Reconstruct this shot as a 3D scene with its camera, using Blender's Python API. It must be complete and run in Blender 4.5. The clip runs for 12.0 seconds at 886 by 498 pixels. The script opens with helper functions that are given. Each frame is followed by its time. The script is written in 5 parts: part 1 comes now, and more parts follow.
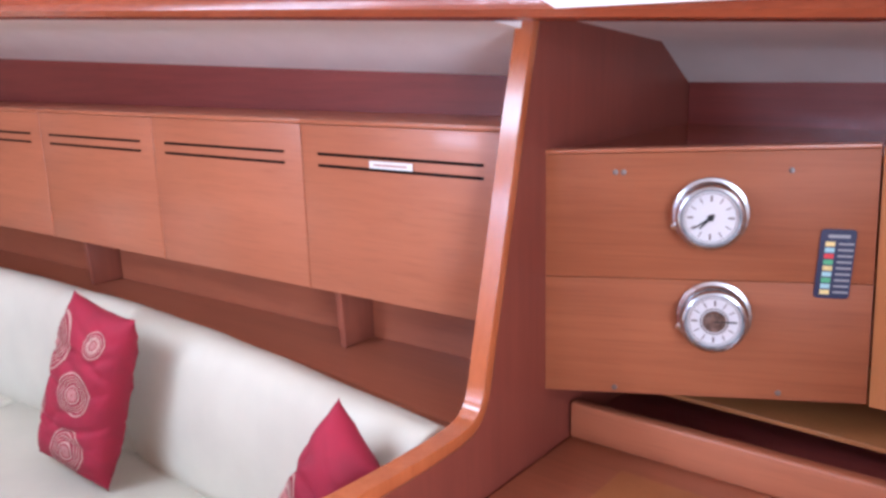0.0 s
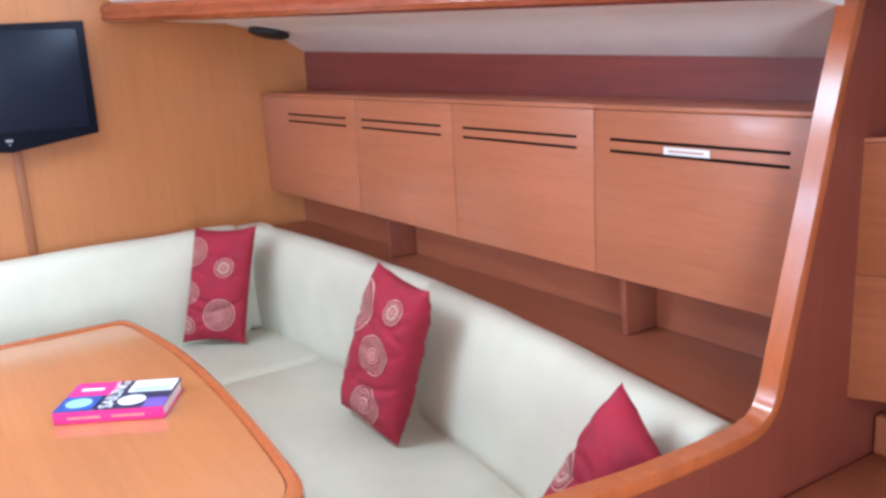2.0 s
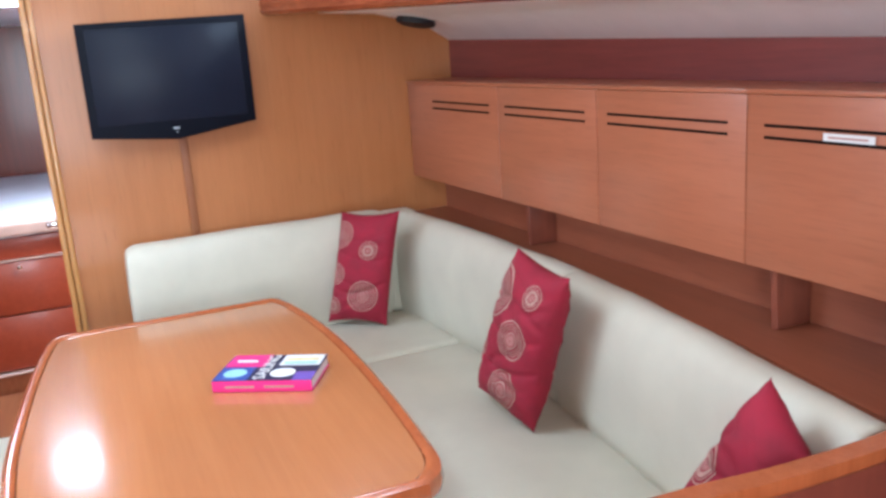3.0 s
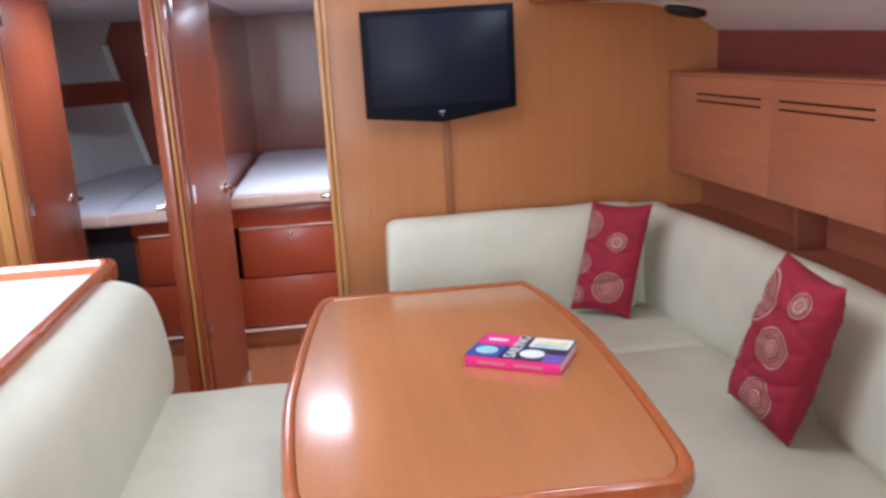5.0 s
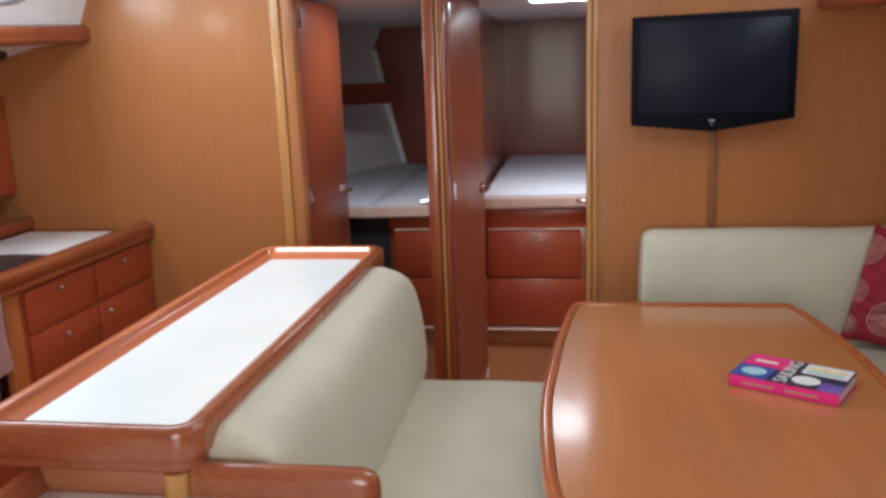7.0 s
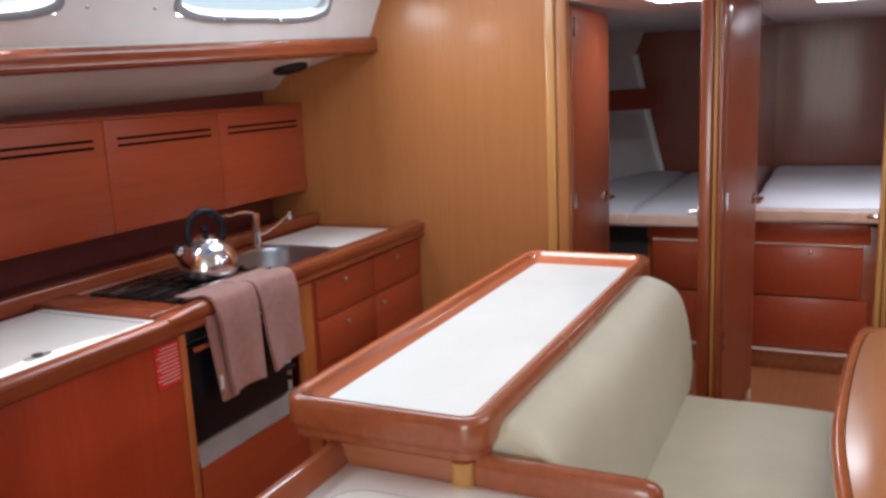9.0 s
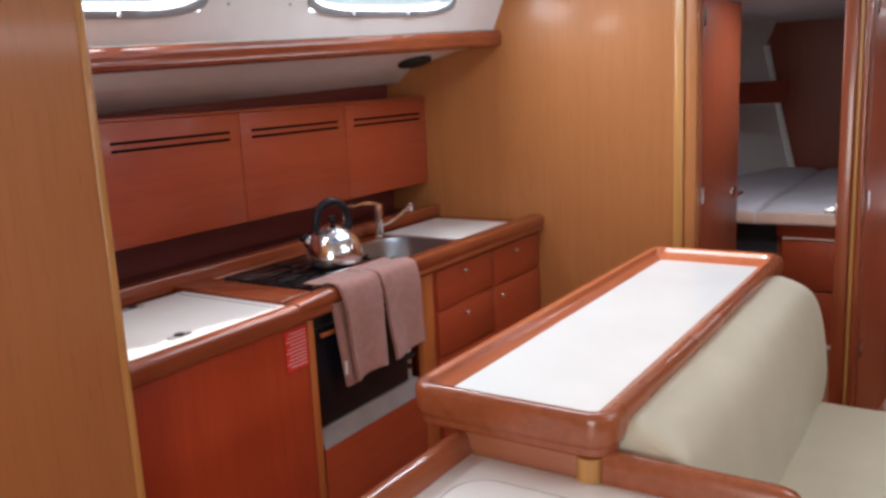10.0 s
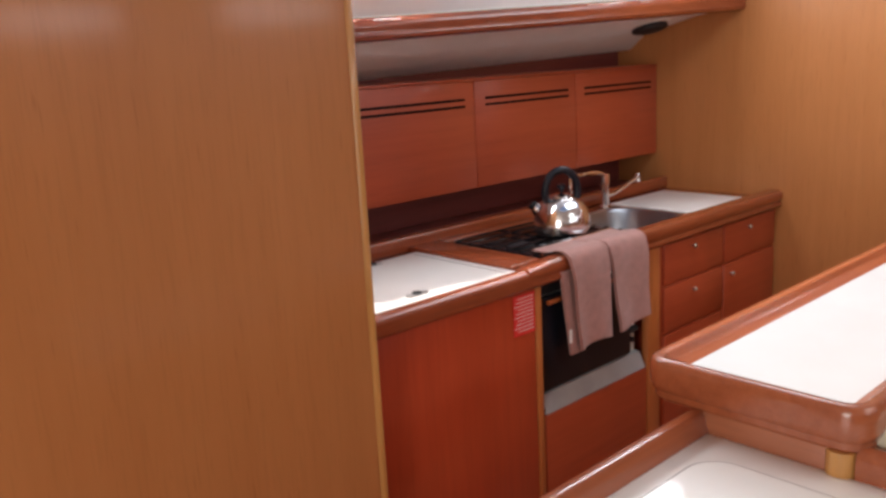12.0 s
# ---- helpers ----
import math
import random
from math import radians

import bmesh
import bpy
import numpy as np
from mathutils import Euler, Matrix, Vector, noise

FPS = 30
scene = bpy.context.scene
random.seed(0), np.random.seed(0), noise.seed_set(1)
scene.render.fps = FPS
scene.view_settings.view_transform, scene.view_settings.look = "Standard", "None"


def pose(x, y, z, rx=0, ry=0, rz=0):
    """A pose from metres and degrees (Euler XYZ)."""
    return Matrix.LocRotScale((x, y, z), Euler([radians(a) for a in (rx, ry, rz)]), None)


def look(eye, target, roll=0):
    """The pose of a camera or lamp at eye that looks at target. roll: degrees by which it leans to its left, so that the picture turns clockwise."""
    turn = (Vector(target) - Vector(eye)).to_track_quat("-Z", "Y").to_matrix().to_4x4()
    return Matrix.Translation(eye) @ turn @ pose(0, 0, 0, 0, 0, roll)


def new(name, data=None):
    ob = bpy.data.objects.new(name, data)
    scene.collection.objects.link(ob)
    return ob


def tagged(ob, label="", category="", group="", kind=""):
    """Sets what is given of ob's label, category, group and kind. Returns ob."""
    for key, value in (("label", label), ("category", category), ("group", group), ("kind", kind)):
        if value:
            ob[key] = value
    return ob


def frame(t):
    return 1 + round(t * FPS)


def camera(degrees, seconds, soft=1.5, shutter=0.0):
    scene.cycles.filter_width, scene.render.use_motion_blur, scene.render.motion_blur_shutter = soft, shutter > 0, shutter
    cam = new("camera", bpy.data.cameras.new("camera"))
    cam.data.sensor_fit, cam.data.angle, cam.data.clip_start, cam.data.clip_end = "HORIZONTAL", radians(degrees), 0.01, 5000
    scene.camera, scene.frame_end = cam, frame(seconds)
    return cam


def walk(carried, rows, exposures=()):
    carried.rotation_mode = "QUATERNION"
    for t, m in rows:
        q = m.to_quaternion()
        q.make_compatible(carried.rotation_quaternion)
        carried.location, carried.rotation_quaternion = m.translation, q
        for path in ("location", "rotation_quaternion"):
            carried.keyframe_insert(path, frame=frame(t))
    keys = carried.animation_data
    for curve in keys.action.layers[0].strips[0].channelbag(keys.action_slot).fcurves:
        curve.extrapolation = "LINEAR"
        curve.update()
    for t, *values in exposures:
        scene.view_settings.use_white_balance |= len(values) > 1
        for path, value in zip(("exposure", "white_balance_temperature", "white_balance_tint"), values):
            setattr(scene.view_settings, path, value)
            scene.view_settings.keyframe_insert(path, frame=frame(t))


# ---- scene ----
cam = camera(56.0, 12.0, soft=3.0)
# stops, kelvin and tint as the film's own camera drifts
EXPOSURES = [(0.0, 1.44, 5050, 15), (2.0, 1.38, 5000, 3), (3.0, 1.05, 5150, 4), (5.5, 0.42, 5600, 8), (6.5, -0.06, 5950, 5), (9.5, -0.13, 6250, 10), (12.0, -0.05, 6700, 14)]
PATH = [
    (0, (0.069, 0.042, 1.556), (-1.146, 1.559, 1.085), -1.6),
    (0.5, (0.063, 0.041, 1.556), (-1.266, 1.46, 1.085), -1.7),
    (1, (0.059, 0.026, 1.55), (-1.382, 1.333, 1.085), -2.2),
    (1.5, (0.056, 0.016, 1.551), (-1.487, 1.192, 1.067), -3.1),
    (2, (0.065, -0.001, 1.551), (-1.579, 1.036, 1.081), -3.0),
    (2.5, (0.073, -0.011, 1.55), (-1.651, 0.883, 1.071), -3.0),
    (3, (0.075, -0.017, 1.548), (-1.719, 0.727, 1.071), -4.0),
    (5, (0.078, -0.101, 1.553), (-1.854, 0.121, 1.084), -3.2),
    (5.5, (0.085, -0.109, 1.556), (-1.861, -0.017, 1.104), -3.6),
    (6, (0.087, -0.142, 1.552), (-1.864, -0.187, 1.11), -3.8),
    (6.5, (0.089, -0.182, 1.54), (-1.857, -0.351, 1.111), -2.8),
    (8.5, (0.126, -0.282, 1.544), (-1.687, -1.022, 1.136), -2.5),
    (9, (0.141, -0.308, 1.551), (-1.628, -1.155, 1.162), -2.6),
    (9.5, (0.154, -0.317, 1.552), (-1.561, -1.273, 1.175), -2.7),
    (10, (0.163, -0.342, 1.549), (-1.476, -1.419, 1.158), -2.8),
    (10.5, (0.175, -0.358, 1.551), (-1.388, -1.536, 1.142), -2.7),
    (11, (0.2, -0.375, 1.555), (-1.293, -1.636, 1.131), -2.4),
    (11.5, (0.22, -0.385, 1.557), (-1.188, -1.736, 1.118), -2.8),
    (12, (0.222, -0.391, 1.555), (-1.089, -1.836, 1.115), -3.1),
]
walk(cam, [(t, look(eye, target, roll)) for t, eye, target, roll in PATH],
     exposures=EXPOSURES)

# ---- world, sun and lamps ----
scene.view_settings.exposure = 0.0
world = bpy.data.worlds.new("sky_world")
scene.world = world
world.use_nodes = True
wn = world.node_tree.nodes
sky = wn.new("ShaderNodeTexSky")
sky.sky_type, sky.sun_disc = "NISHITA", False
SUN_AZ, SUN_EL = 178.0, 68.0   # degrees: azimuth from +y towards +x, and elevation
sky.sun_elevation, sky.sun_rotation = radians(SUN_EL), radians(SUN_AZ)
world.node_tree.links.new(sky.outputs[0], wn["Background"].inputs[0])
wn["Background"].inputs[1].default_value = 0.15
sun = new("sun", bpy.data.lights.new("sun", "SUN"))
sun.data.energy, sun.data.angle, sun.data.color = 3.7, radians(1.0), (1.0, 0.95, 0.88)
away = Vector((math.sin(radians(SUN_AZ)) * math.cos(radians(SUN_EL)), math.cos(radians(SUN_AZ)) * math.cos(radians(SUN_EL)), math.sin(radians(SUN_EL))))
sun.matrix_world = look(away * 20, (0, 0, 0))


def opening_light(name, x, y, z, sx, sy, target, power, color=(0.93, 0.96, 1.0)):
    """Area lamp as skylight at one opening, a real or an added one."""
    lamp = new(name, bpy.data.lights.new(name, "AREA"))
    lamp.data.shape, lamp.data.size, lamp.data.size_y = "RECTANGLE", sx, sy
    lamp.data.energy, lamp.data.color = power, color
    lamp.matrix_world = look((x, y, z), target)
    return lamp


HATCH_A = (-3.19, -1.30, -1.98, -1.42)   # x0, x1, y0, y1 over the aisle of the galley, open to the sun
ADDED_HATCH_B = (-2.15, -1.45, -0.42, 0.20)      # added over the table for a fill lamp, with a closed white lid
HATCH_C = (-4.50, -4.19, -0.43, -0.06)   # fore cabin, over the bunk
ADDED_HATCH_D = (-3.76, -3.42, -1.06, -0.80)   # fore cabin, unseen opening added for a fill lamp
ADDED_HATCH_E = (-3.93, -3.57, 0.18, 0.54)     # fore cabin, beside the door, unseen opening added for a fill lamp
CEIL = 2.05
opening_light("hatch_light", -2.45, -1.69, CEIL + 0.045, 1.0, 0.5, (-2.42, -1.42, 0), 10, (0.86, 0.94, 1.0))
# fill lamp added to brighten the table and bench
opening_light("fill_light_table", -1.8, -0.11, CEIL + 0.03, 0.66, 0.58, (-1.8, -0.11, 0), 7, (0.97, 0.98, 0.96))
opening_light("hatch_light_cabin", -4.345, -0.245, 1.965, 0.28, 0.33, (-4.345, -0.245, 0), 8)
# two fill lamps added to brighten the door leaf, hull and bunk fronts
opening_light("fill_light_cabin_b", -3.59, -0.93, 1.95, 0.31, 0.23, (-4.7, -1.3, 0.9), 13)
opening_light("fill_light_cabin_c", -3.75, 0.36, 1.95, 0.31, 0.31, (-4.35, -0.1, 0.4), 17)
opening_light("companionway_light", 1.74, -0.45, 1.35, 1.1, 1.3, (-2.0, -0.3, 1.5), 37, (1.0, 0.965, 0.90))
opening_light("window_light", -2.5, -2.33, 1.90, 0.7, 0.12, (-2.3, -1.3, 1.0), 8)
opening_light("window_light_b", -1.3, -2.49, 1.88, 0.7, 0.12, (-1.2, -1.95, 0.9), 11)


# ---- materials ----
def nodes_of(name):
    m = bpy.data.materials.new(name)
    m.use_nodes = True
    return m, m.node_tree.nodes, m.node_tree.links, m.node_tree.nodes["Principled BSDF"]


def ramp(n, stops):
    r = n.new("ShaderNodeValToRGB")
    while len(r.color_ramp.elements) < len(stops):
        r.color_ramp.elements.new(0.5)
    for e, (p, c) in zip(r.color_ramp.elements, stops):
        e.position, e.color = p, (*c, 1)
    return r


def wood(name, dark, light, grain="z", rough=0.33, coat=0.25, fine=1.0, relief=0.04, pore=0.3, turn=0.0, fleck=0.0):
    """Varnished veneer; the grain runs along one axis."""
    m, n, l, b = nodes_of(name)
    tc, mp = n.new("ShaderNodeTexCoord"), n.new("ShaderNodeMapping")
    aim = n.new("ShaderNodeMapping")
    aim.inputs["Rotation"].default_value = (0, 0, radians(-turn))
    l.new(tc.outputs["Object"], aim.inputs[0])
    l.new(aim.outputs[0], mp.inputs[0])
    s = {"x": (1.6, 38, 38), "y": (38, 1.6, 38), "z": (38, 38, 1.6)}[grain]
    mp.inputs["Scale"].default_value = [v * fine for v in s]
    a = n.new("ShaderNodeTexNoise")
    a.inputs["Scale"].default_value, a.inputs["Detail"].default_value, a.inputs["Roughness"].default_value = 1.0, 5, 0.62
    a.inputs["Distortion"].default_value = 0.35
    l.new(mp.outputs[0], a.inputs[0])
    broad = n.new("ShaderNodeTexNoise")
    broad.inputs["Scale"].default_value, broad.inputs["Detail"].default_value = 2.3, 3
    l.new(tc.outputs["Object"], broad.inputs[0])
    mid = tuple((p + q) / 2 for p, q in zip(dark, light))
    r = ramp(n, ((0.33, dark), (0.5, mid), (0.67, light)))
    mix = n.new("ShaderNodeMath")
    mix.operation, mix.inputs[1].default_value = "MULTIPLY_ADD", 0.52
    half = n.new("ShaderNodeMath")
    half.operation, half.inputs[1].default_value = "MULTIPLY", 0.24
    fm, fig, both = n.new("ShaderNodeMapping"), n.new("ShaderNodeTexNoise"), n.new("ShaderNodeMath")
    fm.inputs["Scale"].default_value = [v * 0.2 + 0.2 for v in s]
    fig.inputs["Scale"].default_value, fig.inputs["Detail"].default_value, fig.inputs["Distortion"].default_value = 1.0, 3, 0.9
    l.new(aim.outputs[0], fm.inputs[0])
    l.new(fm.outputs[0], fig.inputs[0])
    both.operation, both.use_clamp = "ADD", False
    l.new(fig.outputs[0], both.inputs[0])
    l.new(broad.outputs[0], both.inputs[1])
    l.new(both.outputs[0], half.inputs[0])
    l.new(a.outputs[0], mix.inputs[0])
    l.new(half.outputs[0], mix.inputs[2])
    l.new(mix.outputs[0], r.inputs[0])
    # short dark pores
    pm = n.new("ShaderNodeMapping")
    pm.inputs["Scale"].default_value = [v * 5 for v in s]
    l.new(aim.outputs[0], pm.inputs[0])
    pores = n.new("ShaderNodeTexNoise")
    pores.inputs["Scale"].default_value, pores.inputs["Detail"].default_value = 1.0, 1
    l.new(pm.outputs[0], pores.inputs[0])
    pr = ramp(n, ((0.32, (0.72, 0.72, 0.72)), (0.45, (1, 1, 1))))
    l.new(pores.outputs[0], pr.inputs[0])
    mul = n.new("ShaderNodeMixRGB")
    mul.blend_type, mul.inputs[0].default_value = "MULTIPLY", pore
    l.new(r.outputs[0], mul.inputs[1])
    l.new(pr.outputs[0], mul.inputs[2])
    last = mul
    if fleck:
        # sparse longer dark flecks along the grain
        km, kn = n.new("ShaderNodeMapping"), n.new("ShaderNodeTexNoise")
        km.inputs["Scale"].default_value = {"x": (9, 120, 120), "y": (120, 9, 120), "z": (120, 120, 9)}[grain]
        kn.inputs["Scale"].default_value, kn.inputs["Detail"].default_value = 1.0, 1
        l.new(aim.outputs[0], km.inputs[0])
        l.new(km.outputs[0], kn.inputs[0])
        kr = ramp(n, ((0.24, (0.62, 0.52, 0.45)), (0.33, (1, 1, 1))))
        l.new(kn.outputs[0], kr.inputs[0])
        last = n.new("ShaderNodeMixRGB")
        last.blend_type, last.inputs[0].default_value = "MULTIPLY", fleck
        l.new(mul.outputs[0], last.inputs[1])
        l.new(kr.outputs[0], last.inputs[2])
    l.new(last.outputs[0], b.inputs["Base Color"])
    rr = n.new("ShaderNodeMapRange")
    rr.inputs[3].default_value, rr.inputs[4].default_value = rough - 0.06, rough + 0.1
    l.new(broad.outputs[0], rr.inputs[0])
    l.new(rr.outputs[0], b.inputs["Roughness"])
    bump = n.new("ShaderNodeBump")
    bump.inputs["Strength"].default_value, bump.inputs["Distance"].default_value = relief, 0.002
    l.new(a.outputs[0], bump.inputs["Height"])
    l.new(bump.outputs[0], b.inputs["Normal"])
    b.inputs["Coat Weight"].default_value, b.inputs["Coat Roughness"].default_value = coat, 0.12
    return m


def plain(name, color, rough=0.5, metal=0.0, spots=0.08, scale=9.0, relief=0.0, relief_scale=300.0, coat=0.0, sheen=0.0):
    """One colour with faint blotches at two scales and fine relief."""
    m, n, l, b = nodes_of(name)
    tc = n.new("ShaderNodeTexCoord")
    a, c = n.new("ShaderNodeTexNoise"), n.new("ShaderNodeTexNoise")
    a.inputs["Scale"].default_value, a.inputs["Detail"].default_value = scale, 4
    c.inputs["Scale"].default_value, c.inputs["Detail"].default_value = relief_scale, 2
    l.new(tc.outputs["Object"], a.inputs[0])
    l.new(tc.outputs["Object"], c.inputs[0])
    lo = tuple(max(0, v * (1 - spots)) for v in color)
    hi = tuple(min(1, v * (1 + spots)) for v in color)
    r = ramp(n, ((0.3, lo), (0.7, hi)))
    l.new(a.outputs[0], r.inputs[0])
    l.new(r.outputs[0], b.inputs["Base Color"])
    b.inputs["Metallic"].default_value = metal
    rr = n.new("ShaderNodeMapRange")
    rr.inputs[3].default_value, rr.inputs[4].default_value = max(0.02, rough * 0.85), min(1, rough * 1.15)
    l.new(a.outputs[0], rr.inputs[0])
    l.new(rr.outputs[0], b.inputs["Roughness"])
    if relief:
        bump = n.new("ShaderNodeBump")
        bump.inputs["Strength"].default_value, bump.inputs["Distance"].default_value = relief, 0.002
        l.new(c.outputs[0], bump.inputs["Height"])
        l.new(bump.outputs[0], b.inputs["Normal"])
    b.inputs["Coat Weight"].default_value, b.inputs["Coat Roughness"].default_value = coat, 0.08
    b.inputs["Sheen Weight"].default_value = sheen
    return m


BULK_D, BULK_L = (0.400, 0.152, 0.048), (0.455, 0.181, 0.060)
CAB_D, CAB_L = (0.35, 0.117, 0.055), (0.44, 0.154, 0.073)
RED_D, RED_L = (0.20, 0.042, 0.016), (0.34, 0.080, 0.028)
M_bulk = wood("bulkhead_veneer", BULK_D, BULK_L, "z", 0.36, 0.15, fine=0.55, relief=0.02, pore=0.22, fleck=0.35)
M_bulk.node_tree.nodes["Principled BSDF"].inputs["Specular IOR Level"].default_value = 0.3
M_cab_x = wood("cabinet_veneer", CAB_D, CAB_L, "x", 0.34, 0.15)
M_panel = wood("instrument_veneer", (0.245, 0.076, 0.031), (0.36, 0.120, 0.050), "x", 0.42, 0.0, turn=22.1)
M_panel.node_tree.nodes["Principled BSDF"].inputs["Specular IOR Level"].default_value = 0.2
# cabinet veneer darkened for the shade under the settee lockers
M_ledge_shaded = wood("shaded_ledge_veneer", (0.25, 0.074, 0.035), (0.32, 0.098, 0.046), "x", 0.36, 0.12)
M_cab_y = wood("cabinet_veneer_cross", CAB_D, CAB_L, "y", 0.34, 0.15)
M_gal_x = wood("galley_veneer", (0.33, 0.053, 0.019), (0.42, 0.077, 0.028), "x", 0.34, 0.15)
M_gal_z = wood("galley_veneer_upright", (0.36, 0.044, 0.014), (0.47, 0.064, 0.021), "z", 0.3, 0.25)
M_red_x = wood("mahogany_trim", RED_D, RED_L, "x", 0.22, 0.6)
M_red_y = wood("mahogany_trim_cross", RED_D, RED_L, "y", 0.22, 0.6)
M_red_z = wood("mahogany_trim_upright", RED_D, RED_L, "z", 0.22, 0.6)
M_trim_z = wood("partition_edging", (0.34, 0.085, 0.025), (0.48, 0.135, 0.042), "z", 0.2, 0.7)
M_pale_z = wood("pale_edging", (0.42, 0.19, 0.05), (0.60, 0.30, 0.09), "z", 0.3, 0.4)
M_table = wood("table_veneer", (0.43, 0.163, 0.058), (0.50, 0.198, 0.072), "x", 0.2, 0.8, pore=0.10, relief=0.015)
M_door = wood("door_veneer", (0.21, 0.047, 0.020), (0.31, 0.074, 0.030), "z", 0.36, 0.12)
M_rim = wood("tray_rim_veneer", (0.27, 0.070, 0.028), (0.40, 0.115, 0.046), "x", 0.24, 0.5)
M_floor = wood("sole_board", (0.25, 0.08, 0.03), (0.4, 0.15, 0.06), "x", 0.35, 0.4)
M_white = plain("white_laminate", (0.80, 0.80, 0.77), 0.3, spots=0.02, coat=0.2)
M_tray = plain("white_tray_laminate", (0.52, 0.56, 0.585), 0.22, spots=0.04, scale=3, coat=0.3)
M_liner = plain("white_gelcoat_liner", (0.87, 0.87, 0.86), 0.5, spots=0.03, relief=0.05, relief_scale=60)
M_fabric = plain("cream_upholstery", (0.605, 0.575, 0.452), 0.5, spots=0.05, scale=7, relief=0.12, relief_scale=700, sheen=0.05)
M_pillow = plain("crimson_cotton", (0.275, 0.008, 0.028), 0.8, spots=0.14, scale=20, relief=0.25, relief_scale=900)
M_stitch = plain("beige_embroidery", (0.46, 0.25, 0.205), 0.8, spots=0.2, scale=120, relief=0.3, relief_scale=1200)
M_stitch2 = plain("rose_embroidery", (0.42, 0.16, 0.145), 0.8, spots=0.2, scale=120, relief=0.3, relief_scale=1200)
M_black = plain("black_plastic", (0.008, 0.009, 0.014), 0.33, spots=0.1)
M_black.node_tree.nodes["Principled BSDF"].inputs["Specular IOR Level"].default_value = 0.25
M_black2 = plain("television_bezel_plastic", (0.004, 0.005, 0.010), 0.45, spots=0.05)
M_black2.node_tree.nodes["Principled BSDF"].inputs["Specular IOR Level"].default_value = 0.08
M_matt = plain("matt_black", (0.01, 0.01, 0.012), 0.6, spots=0.1)
M_screen = plain("dark_screen_glass", (0.010, 0.012, 0.022), 0.34, spots=0.05)
M_screen.node_tree.nodes["Principled BSDF"].inputs["Specular IOR Level"].default_value = 0.12
M_satin = plain("satin_steel", (0.60, 0.61, 0.63), 0.36, 1.0, spots=0.05)
M_steel = plain("polished_steel", (0.68, 0.69, 0.70), 0.17, 1.0, spots=0.03)
M_brushed = plain("brushed_steel", (0.55, 0.55, 0.54), 0.32, 1.0, spots=0.06, relief=0.05)
M_gauge = plain("worn_polished_case", (0.52, 0.54, 0.56), 0.24, 1.0, spots=0.12, scale=40)
M_movement = plain("dull_bronze", (0.16, 0.11, 0.09), 0.4, 0.6, spots=0.5, scale=90)
M_stile = wood("orange_edging", (0.40, 0.120, 0.030), (0.54, 0.180, 0.052), "z", 0.3, 0.4)
# white enamel with the oven sill's shading put in as grey
M_sill_shade = plain("shaded_white_enamel", (0.34, 0.345, 0.35), 0.4, spots=0.1)
M_screw = plain("dull_screw", (0.20, 0.17, 0.16), 0.45, 0.8)
M_sink = plain("dull_sink_steel", (0.27, 0.28, 0.30), 0.33, 1.0, spots=0.08, relief=0.05)
M_enamel = plain("black_enamel", (0.012, 0.012, 0.014), 0.16, spots=0.2)
M_chrome = plain("chrome", (0.80, 0.80, 0.80), 0.08, 1.0, spots=0.02)
M_brass = plain("brass", (0.55, 0.40, 0.22), 0.3, 1.0, spots=0.1)
M_grey = plain("grey_window_frame", (0.30, 0.32, 0.34), 0.4, spots=0.06)
M_towel = plain("dusty_pink_terry", (0.36, 0.17, 0.145), 0.95, spots=0.12, scale=40, relief=0.7, relief_scale=450, sheen=0.4)
M_redlab = plain("red_label", (0.70, 0.035, 0.03), 0.4, spots=0.03)
M_sheet = plain("pale_bed_linen", (0.66, 0.66, 0.72), 0.85, spots=0.04, scale=5, relief=0.15, relief_scale=40)
M_sheet_p = plain("peach_bed_linen", (0.68, 0.48, 0.38), 0.85, spots=0.08, scale=14, relief=0.2, relief_scale=60)
M_pink = plain("magenta_cover", (0.75, 0.03, 0.22), 0.3, spots=0.03)
M_blue = plain("blue_cover", (0.04, 0.09, 0.35), 0.3, spots=0.1)
M_navy = plain("navy_cover", (0.02, 0.03, 0.08), 0.3, spots=0.1)
M_violet = plain("violet_cover", (0.16, 0.10, 0.42), 0.3, spots=0.1)
M_paper = plain("paper", (0.75, 0.74, 0.72), 0.7, spots=0.03)
M_yellow = plain("yellow_print", (0.75, 0.62, 0.25), 0.3, spots=0.3, scale=30)
M_green = plain("green_print", (0.10, 0.42, 0.20), 0.4)
M_redp = plain("red_print", (0.6, 0.04, 0.05), 0.4)
M_cyan = plain("pale_blue_print", (0.35, 0.60, 0.66), 0.4)
M_dial = plain("white_dial", (0.66, 0.66, 0.68), 0.35, spots=0.03)
M_slit = plain("slit_shadow_black", (0.004, 0.003, 0.004), 0.9)
M_slit.node_tree.nodes["Principled BSDF"].inputs["Specular IOR Level"].default_value = 0.05
# near-black that stands in for the shade inside recesses
M_recess_shade = plain("recess_shade", (0.02, 0.016, 0.02), 0.8)
M_glass, gn, gl, gb = nodes_of("clear_pane")
gb.inputs["Base Color"].default_value, gb.inputs["Roughness"].default_value = (0.8, 0.82, 0.84, 1), 0.05
clear, both = gn.new("ShaderNodeBsdfTransparent"), gn.new("ShaderNodeMixShader")
both.inputs[0].default_value = 0.08
gl.new(clear.outputs[0], both.inputs[1])
gl.new(gb.outputs[0], both.inputs[2])
gl.new(both.outputs[0], gn["Material Output"].inputs[0])
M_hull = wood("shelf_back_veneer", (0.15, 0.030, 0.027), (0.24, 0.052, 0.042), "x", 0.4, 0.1)


